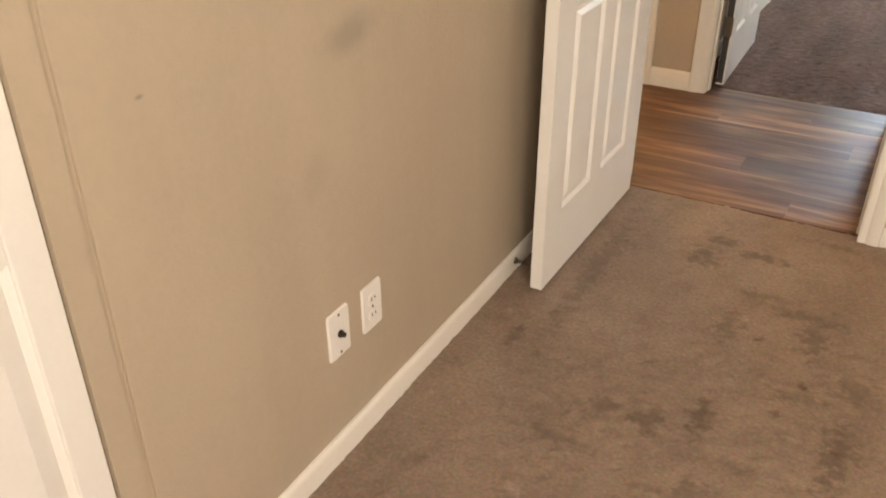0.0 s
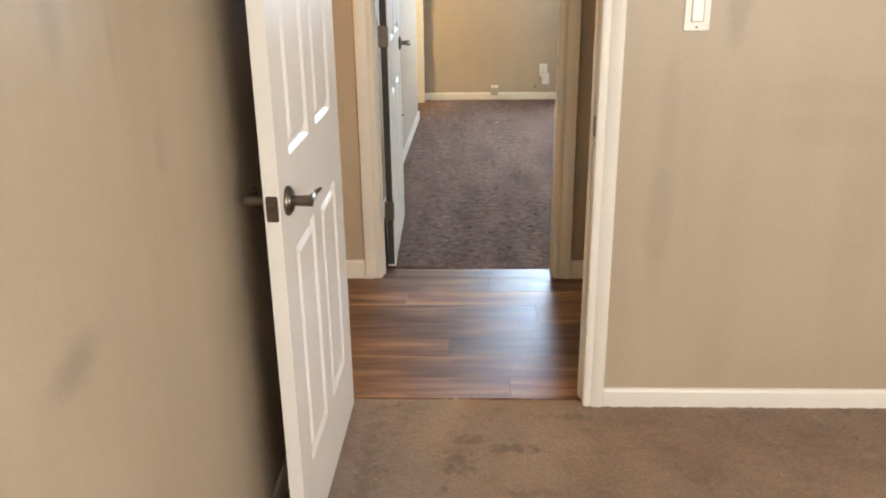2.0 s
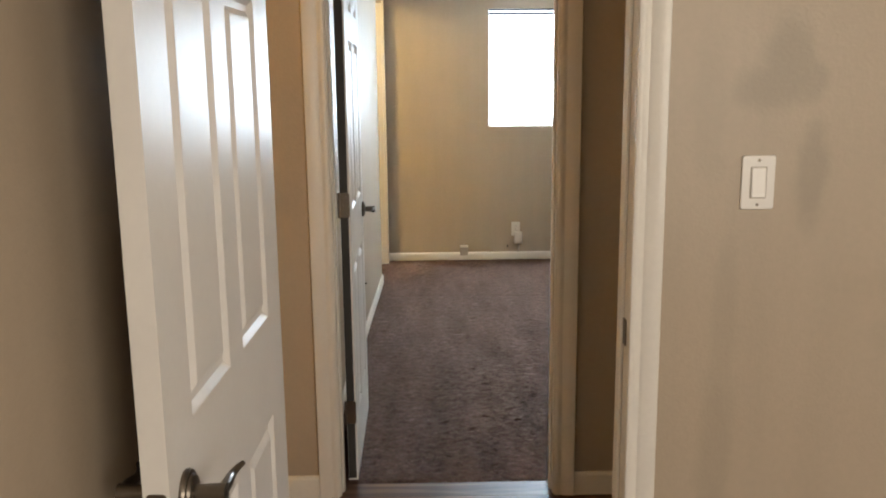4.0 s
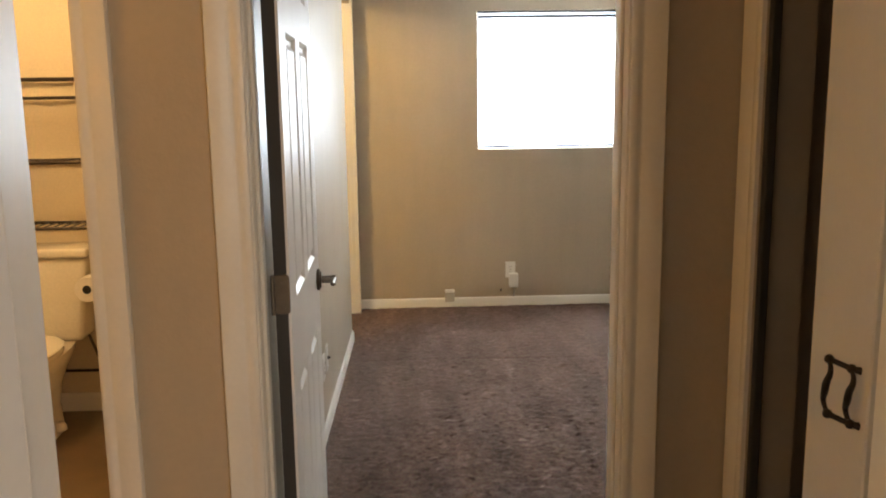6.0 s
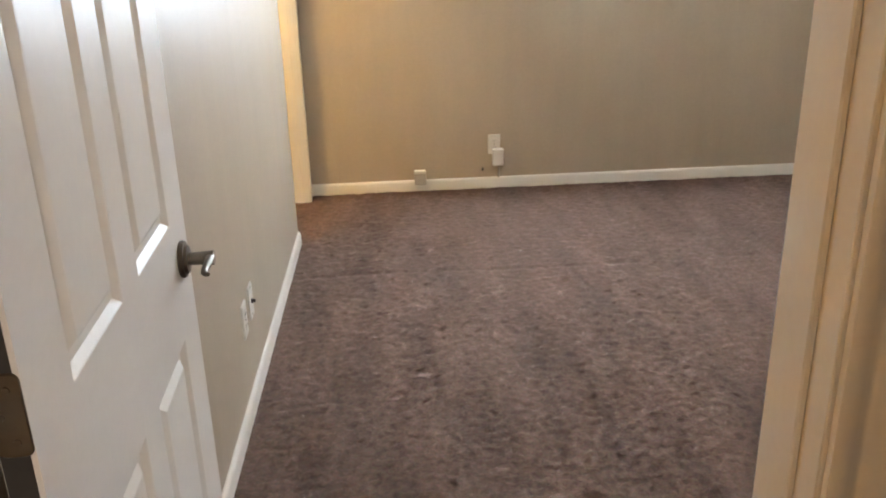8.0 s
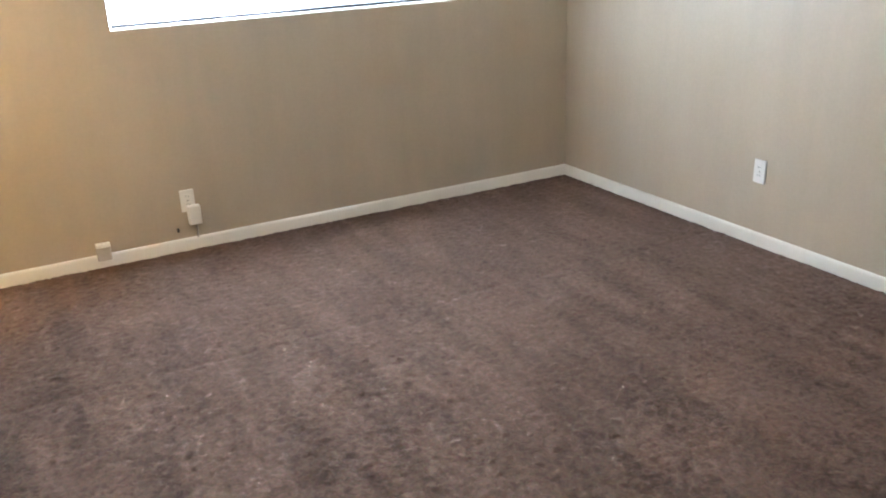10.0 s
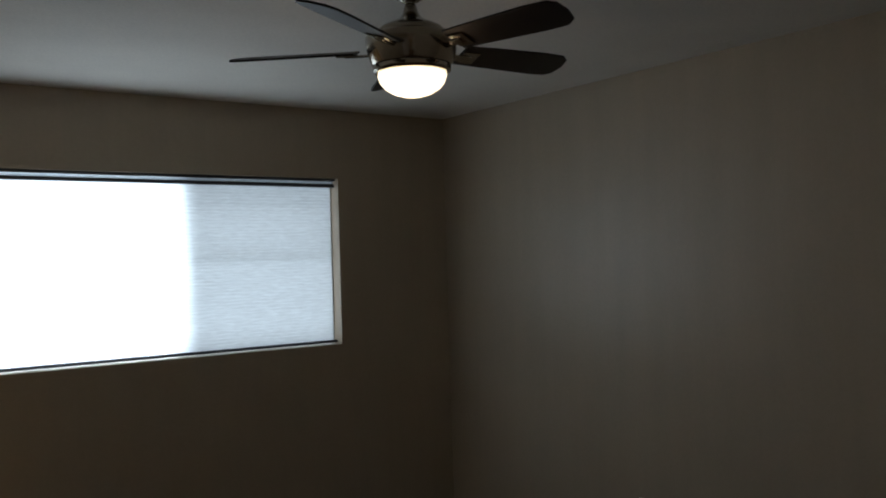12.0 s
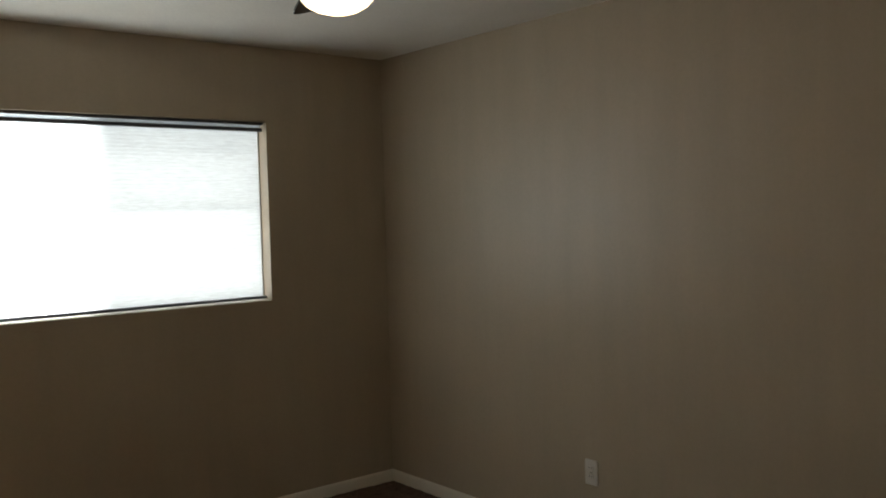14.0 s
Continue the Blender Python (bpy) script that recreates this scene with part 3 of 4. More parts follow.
# ---- panel doors ----
def ring_panel(bm, x0, z0, x1, z1, y, s, steps):
    """A sunk and raised panel face: rings of (inset, depth) from the outline inwards; s turns it to the other side."""
    rings = []
    for inset, depth in steps:
        rings.append([bm.verts.new((x, y - s * depth, z)) for x, z in ((x0 + inset, z0 + inset), (x1 - inset, z0 + inset), (x1 - inset, z1 - inset), (x0 + inset, z1 - inset))])
    for a, b in zip(rings, rings[1:]):
        for i in range(4):
            bm.faces.new((a[i], a[(i + 1) % 4], b[(i + 1) % 4], b[i]))
    bm.faces.new(rings[-1])


PANEL = [(0.0, 0.0), (0.002, 0.001), (0.012, 0.0095), (0.024, 0.0095), (0.036, 0.0012), (0.040, 0.0007)]


def lever_set(parent, x, z, t, free_dir):
    """Rose, neck and curved lever on both faces; free_dir: the way in x from the lever to the free edge."""
    for s in (1, -1):
        part("rose", lathe(bmesh.new(), [(0.0, 0), (0.032, 0), (0.033, 0.004), (0.031, 0.008), (0.026, 0.009), (0.024, 0.013), (0.015, 0.014), (0.0, 0.014)], 28, (x, s * t / 2, z), Matrix.Rotation(radians(-90 * s), 3, "X")), nickel, parent, "brushed nickel rose", True)
        bm = tube(bmesh.new(), [(x, s * (t / 2 + 0.01), z), (x, s * (t / 2 + 0.026), z), (x, s * (t / 2 + 0.046), z), (x, s * (t / 2 + 0.056), z)], [0.0115, 0.0115, 0.0125, 0.013], 16)
        d = -free_dir
        tube(bm, [(x - d * 0.004, s * (t / 2 + 0.049), z), (x + d * 0.022, s * (t / 2 + 0.051), z + 0.002), (x + d * 0.045, s * (t / 2 + 0.049), z - 0.001), (x + d * 0.064, s * (t / 2 + 0.049), z - 0.002), (x + d * 0.078, s * (t / 2 + 0.054), z + 0.001), (x + d * 0.086, s * (t / 2 + 0.059), z + 0.003)],
             [0.009, 0.008, 0.0068, 0.0058, 0.0048, 0.0036], 12)
        part("lever", bm, nickel, parent, "curved brushed nickel lever", True)


def panel_door(name, at, width, label, z_gap=0.012, height=2.02, t=0.035):
    """Six-panel moulded door; hinge edge at local x = 0, free edge at x = width."""
    root = empty(name, label, "door", at=at)
    rows = [(0.215, 0.80), (1.005, 1.615), (1.72, 1.90)]
    cols = [(0.122, width * 0.445), (width * 0.562, width - 0.115)]
    zs = sorted({0.0, height, *[z for r in rows for z in r]})
    xs = sorted({0.0, width, *[x for c in cols for x in c]})
    bm = bmesh.new()
    for i in range(len(xs) - 1):
        for j in range(len(zs) - 1):
            hole = any(abs(xs[i] - c[0]) < 1e-6 for c in cols) and any(abs(zs[j] - r[0]) < 1e-6 for r in rows)
            if not hole:
                for y in (-t / 2, t / 2):
                    bm.faces.new([bm.verts.new((x, y, z + z_gap)) for x, z in ((xs[i], zs[j]), (xs[i + 1], zs[j]), (xs[i + 1], zs[j + 1]), (xs[i], zs[j + 1]))])
    for a, b in (((0, 0), (width, 0)), ((width, 0), (width, height)), ((width, height), (0, height)), ((0, height), (0, 0))):
        bm.faces.new([bm.verts.new(p) for p in ((a[0], -t / 2, a[1] + z_gap), (b[0], -t / 2, b[1] + z_gap), (b[0], t / 2, b[1] + z_gap), (a[0], t / 2, a[1] + z_gap))])
    bmesh.ops.remove_doubles(bm, verts=bm.verts[:], dist=1e-5)
    outline = [e for e in bm.edges if len(e.link_faces) == 2 and e.calc_face_angle(0) > 1]
    bmesh.ops.bevel(bm, geom=outline, offset=0.002, segments=2, affect="EDGES", profile=0.5)
    part("door_frame", bm, door_white, root)
    for c in cols:
        for r in rows:
            pb = bmesh.new()
            for y, s in ((t / 2, 1), (-t / 2, -1)):
                ring_panel(pb, c[0], r[0] + z_gap, c[1], r[1] + z_gap, y, s, PANEL)
            part("panel", pb, door_white, root)
    return root


def hinge(parent, x, y, z, turn=0.0, leaf=0.034):
    bm = rounded_plate(leaf, 0.089, 0.003, 0.008)
    ob = part("hinge", bm, nickel, parent, "satin nickel hinge leaf")
    ob.matrix_local = pose(x, y, z, 0, 0, turn)
    part("knuckle", tube(bmesh.new(), [(-leaf / 2 - 0.003, -0.004, -0.045), (-leaf / 2 - 0.003, -0.004, 0.045)], 0.005, 10), nickel, ob, smooth=True)
    for dz in (-0.028, 0.0, 0.028):
        part("screw", lathe(bmesh.new(), [(0.004, 0), (0.0035, 0.0012), (0.0, 0.0014)], 10, (0.004 if dz else -0.006, -0.003, dz), Matrix.Rotation(radians(90), 3, "X")), nickel, ob, smooth=True)


# first door: hinged at the near face of its wall, swung back towards the left wall
ang1 = math.degrees(math.atan2(-0.762, -0.011))
door1 = panel_door("door_1", pose(0.0015, -0.016, 0, 0, 0, ang1), 0.762, "white six-panel door standing open near the wall")
lever_set(door1, 0.762 - 0.062, 0.930, 0.035, 1)
latch = part("latch_plate", rounded_plate(0.026, 0.057, 0.0015, 0.005), nickel, door1, "brushed nickel latch plate")
latch.matrix_local = pose(0.7622, 0, 0.930, 0, 0, 90)
part("latch_bolt", box(bmesh.new(), 0.763, -0.007, 0.920, 0.771, 0.007, 0.940, 0.002), nickel, door1)
for z in (0.28, 1.05, 1.82):
    hinge(door1, -0.001, 0.004, z, -90, 0.006)

# second door: hinged at the far face of its wall, folded back along the left wall
ang2 = math.degrees(math.atan2(0.762, -0.016))
door2 = panel_door("door_2", pose(0.0375, 1.205, 0, 0, 0, ang2), 0.75, "white six-panel door open along the wall")
lever_set(door2, 0.75 - 0.062, 0.94, 0.035, 1)
# dark strip puts the shade of the hinge gap into the colour
part("hinge_gap_shade", box(bmesh.new(), -0.0006, -0.0115, 0.02, 0.0004, 0.0168, 2.03), rubber, door2, "dark strip painting the shade in the hinge gap")
for z in (0.28, 1.052, 1.82):
    hinge(door2, -0.0005, 0.0, z, -90)


# ---- wall plates and boxes ----
def plate_at(m, name, label, category, kind="outlet"):
    """A wall plate that faces local -y, with what sits in it."""
    root = empty(name, label, category, "wall plates", at=m)
    part("plate", rounded_plate(0.071, 0.115, 0.006, 0.005), plate_white, root, smooth=True)
    if kind == "outlet":
        for dz in (0.02, -0.02):
            part("socket", rounded_plate(0.033, 0.028, 0.0085, 0.010), plate_white, root).location = (0, 0, dz)
            for dx, h in ((-0.0065, 0.008), (0.0065, 0.0065)):
                part("slot", box(bmesh.new(), dx - 0.0012, -0.0092, dz - h / 2 + 0.002, dx + 0.0012, -0.0082, dz + h / 2 + 0.002), socket_dark, root)
    elif kind == "rocker":
        # grey plate, its colour stands for the shadow in the rocker's gap
        part("rocker_gap_shade", rounded_plate(0.0365, 0.0695, 0.0066, 0.002), grey_plastic, root, "grey plate that draws the shadow gap round the rocker")
        bm = box(bmesh.new(), -0.0155, -0.012, -0.032, 0.0155, -0.005, 0.032, 0.002)
        for v in bm.verts:
            if v.co.y < -0.008:
                v.co.y += 0.004 * (v.co.z + 0.032) / 0.064
        part("rocker", bm, plate_white, root)
    elif kind == "coax":
        part("coax_nut", lathe(bmesh.new(), [(0.0085, 0), (0.0085, 0.004), (0.0055, 0.0045), (0.0055, 0.013), (0.0, 0.013)], 12, (0, -0.006, 0), Matrix.Rotation(radians(90), 3, "X")), bronze, root, "dark threaded cable jack", True)
    for dz in ((0.047, -0.047) if kind != "outlet" else (0.0,)):
        part("screw", lathe(bmesh.new(), [(0.0035, 0), (0.003, 0.001), (0.0, 0.0012)], 10, (0, -0.006 if kind != "outlet" else -0.0062, dz), Matrix.Rotation(radians(90), 3, "X")), nickel, root)
    return root


plate_at(pose(AX, -1.5725, 0.326, 0, 0, 90), "cable_plate", "white wall plate with a dark cable jack", "cable outlet", "coax")
plate_at(pose(AX, -1.449, 0.321, 0, 0, 90), "wall_outlet", "white duplex wall outlet", "outlet")
plate_at(pose(1.035, 0.0, 1.258), "light_switch", "white rocker light switch with screws", "light switch", "rocker")
plate_at(pose(BX + SKEW_L * (3.105 - LO0), 3.105, 0.325, 0, 0, 90), "cable_plate", "white wall plate with a dark cable jack", "cable outlet", "coax")
plate_at(pose(BX + SKEW_L * (2.975 - LO0), 2.975, 0.318, 0, 0, 90), "wall_outlet", "white duplex wall outlet", "outlet")
plate_at(pose(BXR + SKEW_R * (3.835 - BY), 3.835, 0.367, 0, 0, -90), "wall_outlet", "white duplex wall outlet beside the corner", "outlet")
plate_at(pose(1.043, BY, 0.261), "wall_outlet", "white duplex wall outlet under the window", "outlet")

adapter = empty("plug_adapter", "white plug-in adapter hanging from an outlet", "adapter", at=pose(1.062, BY - 0.0085, 0.19))
part("adapter_body", box(bmesh.new(), -0.032, -0.04, -0.05, 0.032, 0, 0.05, 0.006, 2), plate_white, adapter)
part("cord", tube(bmesh.new(), [(0.004, -0.02, -0.05), (0.006, -0.018, -0.075), (0.005, -0.014, -0.10), (0.006, -0.011, -0.125)], 0.006, 8), grey_plastic, adapter, smooth=True)
jack = empty("phone_jack_box", "grey plastic cable box on the baseboard", "junction box", at=pose(0.605, BY - 0.0135, 0.042))
part("jack_body", box(bmesh.new(), -0.034, -0.026, 0.0, 0.034, 0, 0.085, 0.004, 2), grey_plastic, jack)
part("jack_lid", box(bmesh.new(), -0.034, -0.029, 0.068, 0.034, 0.0, 0.088, 0.003), plate_white, jack)
thing("cable_stub", tube(bmesh.new(), [(0.975, BY, 0.118), (0.975, BY - 0.012, 0.117), (0.972, BY - 0.02, 0.112)], 0.006, 8), rubber, "short dark cable stub above the baseboard", "cable", smooth=True)

# spring door stop on the baseboard behind the first door
stopper = empty("door_stop", "spring door stop with a rubber tip on the baseboard", "door stop", at=pose(AX + 0.012, -0.70, 0.038, 0, 90, 0))
coil = [(0.005 * math.cos(k * 0.7), 0.005 * math.sin(k * 0.7), 0.006 + k * 0.0006) for k in range(80)]
part("base_cup", lathe(bmesh.new(), [(0.011, 0), (0.010, 0.006), (0.0, 0.007)], 14), nickel, stopper, smooth=True)
part("spring", tube(bmesh.new(), coil, 0.0014, 5), nickel, stopper, smooth=True)
part("rubber_tip", lathe(bmesh.new(), [(0.007, 0.054), (0.008, 0.058), (0.007, 0.068), (0.0, 0.069)], 12), rubber, stopper, smooth=True)


# ---- closet doors of the first bedroom ----
def bifold_leaf(name, x, y0, y1, label):
    """A white bifold leaf facing +x: louvres above, a raised panel below."""
    root = empty(name, label, "closet door", "closet doors")
    st = 0.055
    for a, b in ((y0, y0 + st), (y1 - st, y1)):
        part("stile", box(bmesh.new(), x - 0.03, a, 0.015, x, b, 2.02, 0.002), door_white, root)
    for a, b in ((0.015, 0.16), (0.835, 0.915), (1.93, 2.02)):
        part("rail", box(bmesh.new(), x - 0.029, y0 + st, a, x - 0.001, y1 - st, b, 0.002), door_white, root)
    bm = bmesh.new()
    ys = (y0 + st, y1 - st)
    rings = []
    for inset, depth in ((0.0, 0.006), (0.012, 0.012), (0.045, 0.004), (0.05, 0.004)):
        rings.append([bm.verts.new((x - depth, y, z)) for y, z in ((ys[0] + inset, 0.16 + inset), (ys[1] - inset, 0.16 + inset), (ys[1] - inset, 0.835 - inset), (ys[0] + inset, 0.835 - inset))])
    for a, b in zip(rings, rings[1:]):
        for i in range(4):
            bm.faces.new((a[i], a[(i + 1) % 4], b[(i + 1) % 4], b[i]))
    bm.faces.new(rings[-1])
    part("panel", bm, door_white, root)
    z = 0.945
    while z < 1.92:
        sl = box(bmesh.new(), -0.036, y0 + st, -0.004, 0.036, y1 - st, 0.004, 0.002)
        bmesh.ops.rotate(sl, verts=sl.verts[:], cent=(0, 0, 0), matrix=Matrix.Rotation(radians(62), 3, "Y"))
        bmesh.ops.translate(sl, verts=sl.verts[:], vec=(x - 0.016, 0, z))
        part("louvre", sl, door_white, root)
        z += 0.055
    return root


for k in range(4):
    bifold_leaf("closet_door", AX - 0.004, -2.146 - 0.335 * (k + 1), -2.150 - 0.335 * k, "white louvred bifold closet door, closed")

# ---- hall closet ----
casing("door_casing_6", 0.212, 1.018, HXR, -1, 2.05, "painted casing round the hall closet", axis="y")


def swung_leaf(x0, y0, x1, y1, label):
    """A flush closet leaf between two plan points."""
    a = math.degrees(math.atan2(y1 - y0, x1 - x0))
    root = empty("closet_door", label, "closet door", at=pose(x0, y0, 0, 0, 0, a))
    part("door_slab", box(bmesh.new(), 0, -0.03, 0.015, math.hypot(x1 - x0, y1 - y0), 0.0, 2.03, 0.003), door_white, root)
    return root


fold = swung_leaf(HXR + 0.030, 0.755, HXR - 0.020, 0.475, "white hall closet leaf, slightly folded, with a dark bail handle")
swung_leaf(HXR - 0.020, 0.470, HXR + 0.027, 0.222, "white hall closet leaf, slightly folded")
structure("closet_trim", [(HXR + 0.003, 0.996, 0.0, HXR + 0.022, 1.0155, 2.045)], rubber, "dark edge strip along the closet jamb", "edge strip", bevel=0.003)
bail = bmesh.new()
hx, top, low = 0.235, 1.082, 1.0
bars = ((0.0, -0.040, 0.004), (0.014, -0.012, -0.006))
for off, dep, dz in bars:
    pts, rad = [], []
    for k in range(25):
        u = k / 24
        pts.append((hx + off - 0.004 + 0.008 * u + 0.013 * math.sin(2 * math.pi * u) + 0.004 * math.sin(4 * math.pi * u), dep - 0.004 * math.sin(math.pi * u), top + dz - (top - low) * u))
        rad.append(0.0034 + 0.0022 * math.sin(math.pi * u) ** 2)
    tube(bail, pts, rad, 10, (1, 0.2, 0))
    for z in (top + dz, low + dz):
        bmesh.ops.create_icosphere(bail, subdivisions=2, radius=0.0075, matrix=Matrix.Translation((hx + off + (0.004 if z < 1.04 else -0.004), dep, z)))
for z, dx in ((top, -0.004), (low, 0.004)):
    tube(bail, [(hx + dx, -0.040, z + 0.004), (hx + dx + 0.014, -0.012, z - 0.006), (hx + dx + 0.018, 0.001, z - 0.008)], [0.0042, 0.0042, 0.006], 10)
bmesh.ops.translate(bail, verts=bail.verts[:], vec=(0, -0.03, 0))
part("handle", bail, bronze, fold, "dark bronze bail handle", True)

# ---- ceiling fan ----
FX, FY = 1.724, 3.125
fan = empty("ceiling_fan", "five-blade ceiling fan with dark blades and a lit glass bowl", "ceiling fan", at=pose(FX, FY, 0))
part("canopy", lathe(bmesh.new(), [(0.0, H), (0.080, H), (0.082, H - 0.008), (0.081, H - 0.018), (0.076, H - 0.022), (0.075, H - 0.034), (0.071, H - 0.038), (0.066, H - 0.056), (0.056, H - 0.074), (0.040, H - 0.090), (0.024, H - 0.099), (0.016, H - 0.101), (0.0, H - 0.101)], 40), fan_nickel, fan, "brushed nickel canopy", True)
part("downrod", lathe(bmesh.new(), [(0.0, H - 0.1), (0.0115, H - 0.1), (0.0115, 2.335), (0.0, 2.335)], 18), fan_nickel, fan, smooth=True)
part("motor_cover", lathe(bmesh.new(), [(0.0, 2.342), (0.014, 2.342), (0.018, 2.334), (0.022, 2.316), (0.030, 2.302), (0.046, 2.290), (0.070, 2.280), (0.090, 2.270), (0.102, 2.258), (0.104, 2.251), (0.104, 2.248), (0.0, 2.248)], 40), fan_nickel, fan, "brushed nickel motor cover", True)
part("motor_housing", lathe(bmesh.new(), [(0.0, 2.244), (0.128, 2.244), (0.135, 2.240), (0.135, 2.225), (0.131, 2.196), (0.122, 2.168), (0.115, 2.158), (0.0, 2.158)], 44), fan_nickel, fan, "brushed nickel motor housing", True)
part("lamp_ring", lathe(bmesh.new(), [(0.0, 2.157), (0.113, 2.157), (0.116, 2.152), (0.115, 2.142), (0.108, 2.136), (0.0, 2.136)], 40), fan_nickel, fan, smooth=True)
part("glass_bowl", lathe(bmesh.new(), [(0.0, 2.135), (0.101, 2.135), (0.102, 2.128), (0.096, 2.109), (0.081, 2.091), (0.057, 2.077), (0.03, 2.069), (0.0, 2.067)], 40), globe_glass, fan, "glowing frosted glass bowl", True)
for k in range(5):
    a = -77 + 72 * k
    iron = bmesh.new()
    box(iron, 0.115, -0.014, -0.013, 0.20, 0.014, -0.006, 0.002)
    box(iron, 0.168, -0.030, -0.009, 0.222, 0.030, -0.0035, 0.0015)
    ob = part("blade_arm", iron, fan_nickel, fan, "dark metal blade arm")
    ob.matrix_local = pose(0, 0, 2.205, 0, 0, a) @ pose(0, 0, 0, -17, 0, 0)
    bl = bmesh.new()
    outline = [(0.165, -0.052), (0.30, -0.058), (0.45, -0.062), (0.520, -0.058), (0.543, -0.040), (0.550, 0.0), (0.541, 0.042), (0.515, 0.060), (0.45, 0.062), (0.30, 0.055), (0.165, 0.048)]
    top = [bl.verts.new((x, y, 0.003)) for x, y in outline]
    bot = [bl.verts.new((x, y, -0.003)) for x, y in outline]
    bl.faces.new(top)
    bl.faces.new(bot[::-1])
    for i in range(len(outline)):
        j = (i + 1) % len(outline)
        bl.faces.new((top[i], bot[i], bot[j], top[j]))
    ob = part("blade", bl, blade_dark, fan, "dark stained blade")
    ob.matrix_local = pose(0, 0, 2.205, 0, 0, a) @ pose(0, 0, 0, -17, 0, 0)
lamp("fan_bulb", "POINT", 10, (1.0, 0.70, 0.46), pose(FX, FY, 2.01), (0.06, 0))

# ---- window of the second bedroom ----
win = empty("window_1", "wide sliding window with a white frame behind a lowered shade", "window")
win["kind"] = "structure"
WY = BY + 0.088
for b in ((WX0 + 0.001, WZ0 + 0.001, WX1 - 0.001, WZ0 + 0.013), (WX0 + 0.001, WZ1 - 0.009, WX1 - 0.001, WZ1 - 0.001)):
    part("frame_rail", box(bmesh.new(), b[0], WY, b[1], b[2], WY + 0.05, b[3], 0.003), vinyl, win)
for x in (WX0 + 0.001, WX1 - 0.014):
    part("frame_stile", box(bmesh.new(), x, WY + 0.001, WZ0 + 0.014, x + 0.013, WY + 0.049, WZ1 - 0.010, 0.003), vinyl, win)
part("meeting_stile", box(bmesh.new(), 1.765, WY + 0.002, WZ0 + 0.014, 1.790, WY + 0.048, WZ1 - 0.010, 0.003), vinyl, win)
for x0, x1 in ((WX0 + 0.015, 1.764), (1.791, WX1 - 0.015)):
    pane = part("pane", box(bmesh.new(), x0, WY + 0.02, WZ0 + 0.015, x1, WY + 0.024, WZ1 - 0.011), window_glass, win)
    pane.visible_shadow = False
part("insect_screen", box(bmesh.new(), 1.779, WY + 0.0515, WZ0 + 0.006, WX1 - 0.006, WY + 0.0535, WZ1 - 0.004), screen_mesh, win, "grey insect screen over one sash")
part("screen_bar", box(bmesh.new(), 1.793, WY - 0.008, 1.612, WX1 - 0.017, WY + 0.003, 1.622, 0.001), vinyl, win, "thin bar across the insect screen")
sill = structure("window_sill", [(WX0 + 0.001, BY + 0.002, WZ0 + 0.0005, WX1 - 0.001, WY - 0.001, WZ0 + 0.004)], trim_white, "white painted window sill", "window sill")

shade = empty("window_shade", "white light-filtering window shade, fully lowered", "window shade")
bm = bmesh.new()
SY = BY + 0.045
cells = 48
z0, z1 = WZ0 + 0.026, WZ1 - 0.05
prev = None
for i in range(cells * 2 + 1):
    z = z0 + (z1 - z0) * i / (cells * 2)
    y = SY + (0.0004 if i % 2 else -0.0004)
    row = [bm.verts.new((WX0 + 0.012, y, z)), bm.verts.new((WX1 - 0.030, y, z))]
    if prev:
        bm.faces.new((prev[0], prev[1], row[1], row[0]))
    prev = row
part("fabric", bm, shade_cloth, shade, "pleated translucent white fabric")
# cloth strip added to draw the line of daylight above the shade
part("daylight_strip", box(bmesh.new(), WX0 + 0.004, SY - 0.002, WZ1 - 0.0303, WX1 - 0.012, SY + 0.002, WZ1 - 0.0145, 0.0005), shade_cloth, shade, "translucent strip standing in for a daylight gap")
part("head_gap", box(bmesh.new(), WX0 + 0.008, SY - 0.016, WZ1 - 0.049, WX1 - 0.008, SY + 0.014, WZ1 - 0.0305, 0.002), rail_grey, shade, "dark lip under the daylight strip")
part("mounting_strip", box(bmesh.new(), WX0 + 0.003, SY - 0.018, WZ1 - 0.014, WX1 - 0.003, SY + 0.018, WZ1 - 0.001, 0.002), rail_grey, shade, "dark mounting strip")
for x in (WX0 + 0.14, WX1 - 0.07):
    part("bracket", box(bmesh.new(), x - 0.022, SY - 0.026, WZ1 - 0.0135, x + 0.022, SY - 0.0185, WZ1 - 0.009, 0.001), nickel, shade, "thin metal bracket")
part("bottom_rail", box(bmesh.new(), WX0 + 0.010, SY - 0.012, WZ0 + 0.012, WX1 - 0.010, SY + 0.012, WZ0 + 0.025, 0.003), rail_grey, shade, "grey bottom rail")

# ---- bathroom ----
bath_lamp = empty("ceiling_light", "glowing round ceiling light in the bathroom", "ceiling light", at=pose(-1.42, 2.3, 0))
part("light_base", lathe(bmesh.new(), [(0.0, H), (0.15, H), (0.15, H - 0.02), (0.0, H - 0.02)], 32), nickel, bath_lamp, smooth=True)
part("light_bowl", lathe(bmesh.new(), [(0.0, H - 0.021), (0.14, H - 0.021), (0.13, H - 0.06), (0.08, H - 0.09), (0.0, H - 0.1)], 32), bulb_glow, bath_lamp, smooth=True)
lamp("bath_bulb", "POINT", 72, (1.0, 0.68, 0.32), pose(-1.42, 2.3, H - 0.16), (0.1, 0))
nook_lamp = empty("ceiling_light", "glowing round ceiling light in the dressing nook", "ceiling light", at=pose(-0.75, 4.1, 0))
part("light_base", lathe(bmesh.new(), [(0.0, H), (0.15, H), (0.15, H - 0.02), (0.0, H - 0.02)], 32), nickel, nook_lamp, smooth=True)
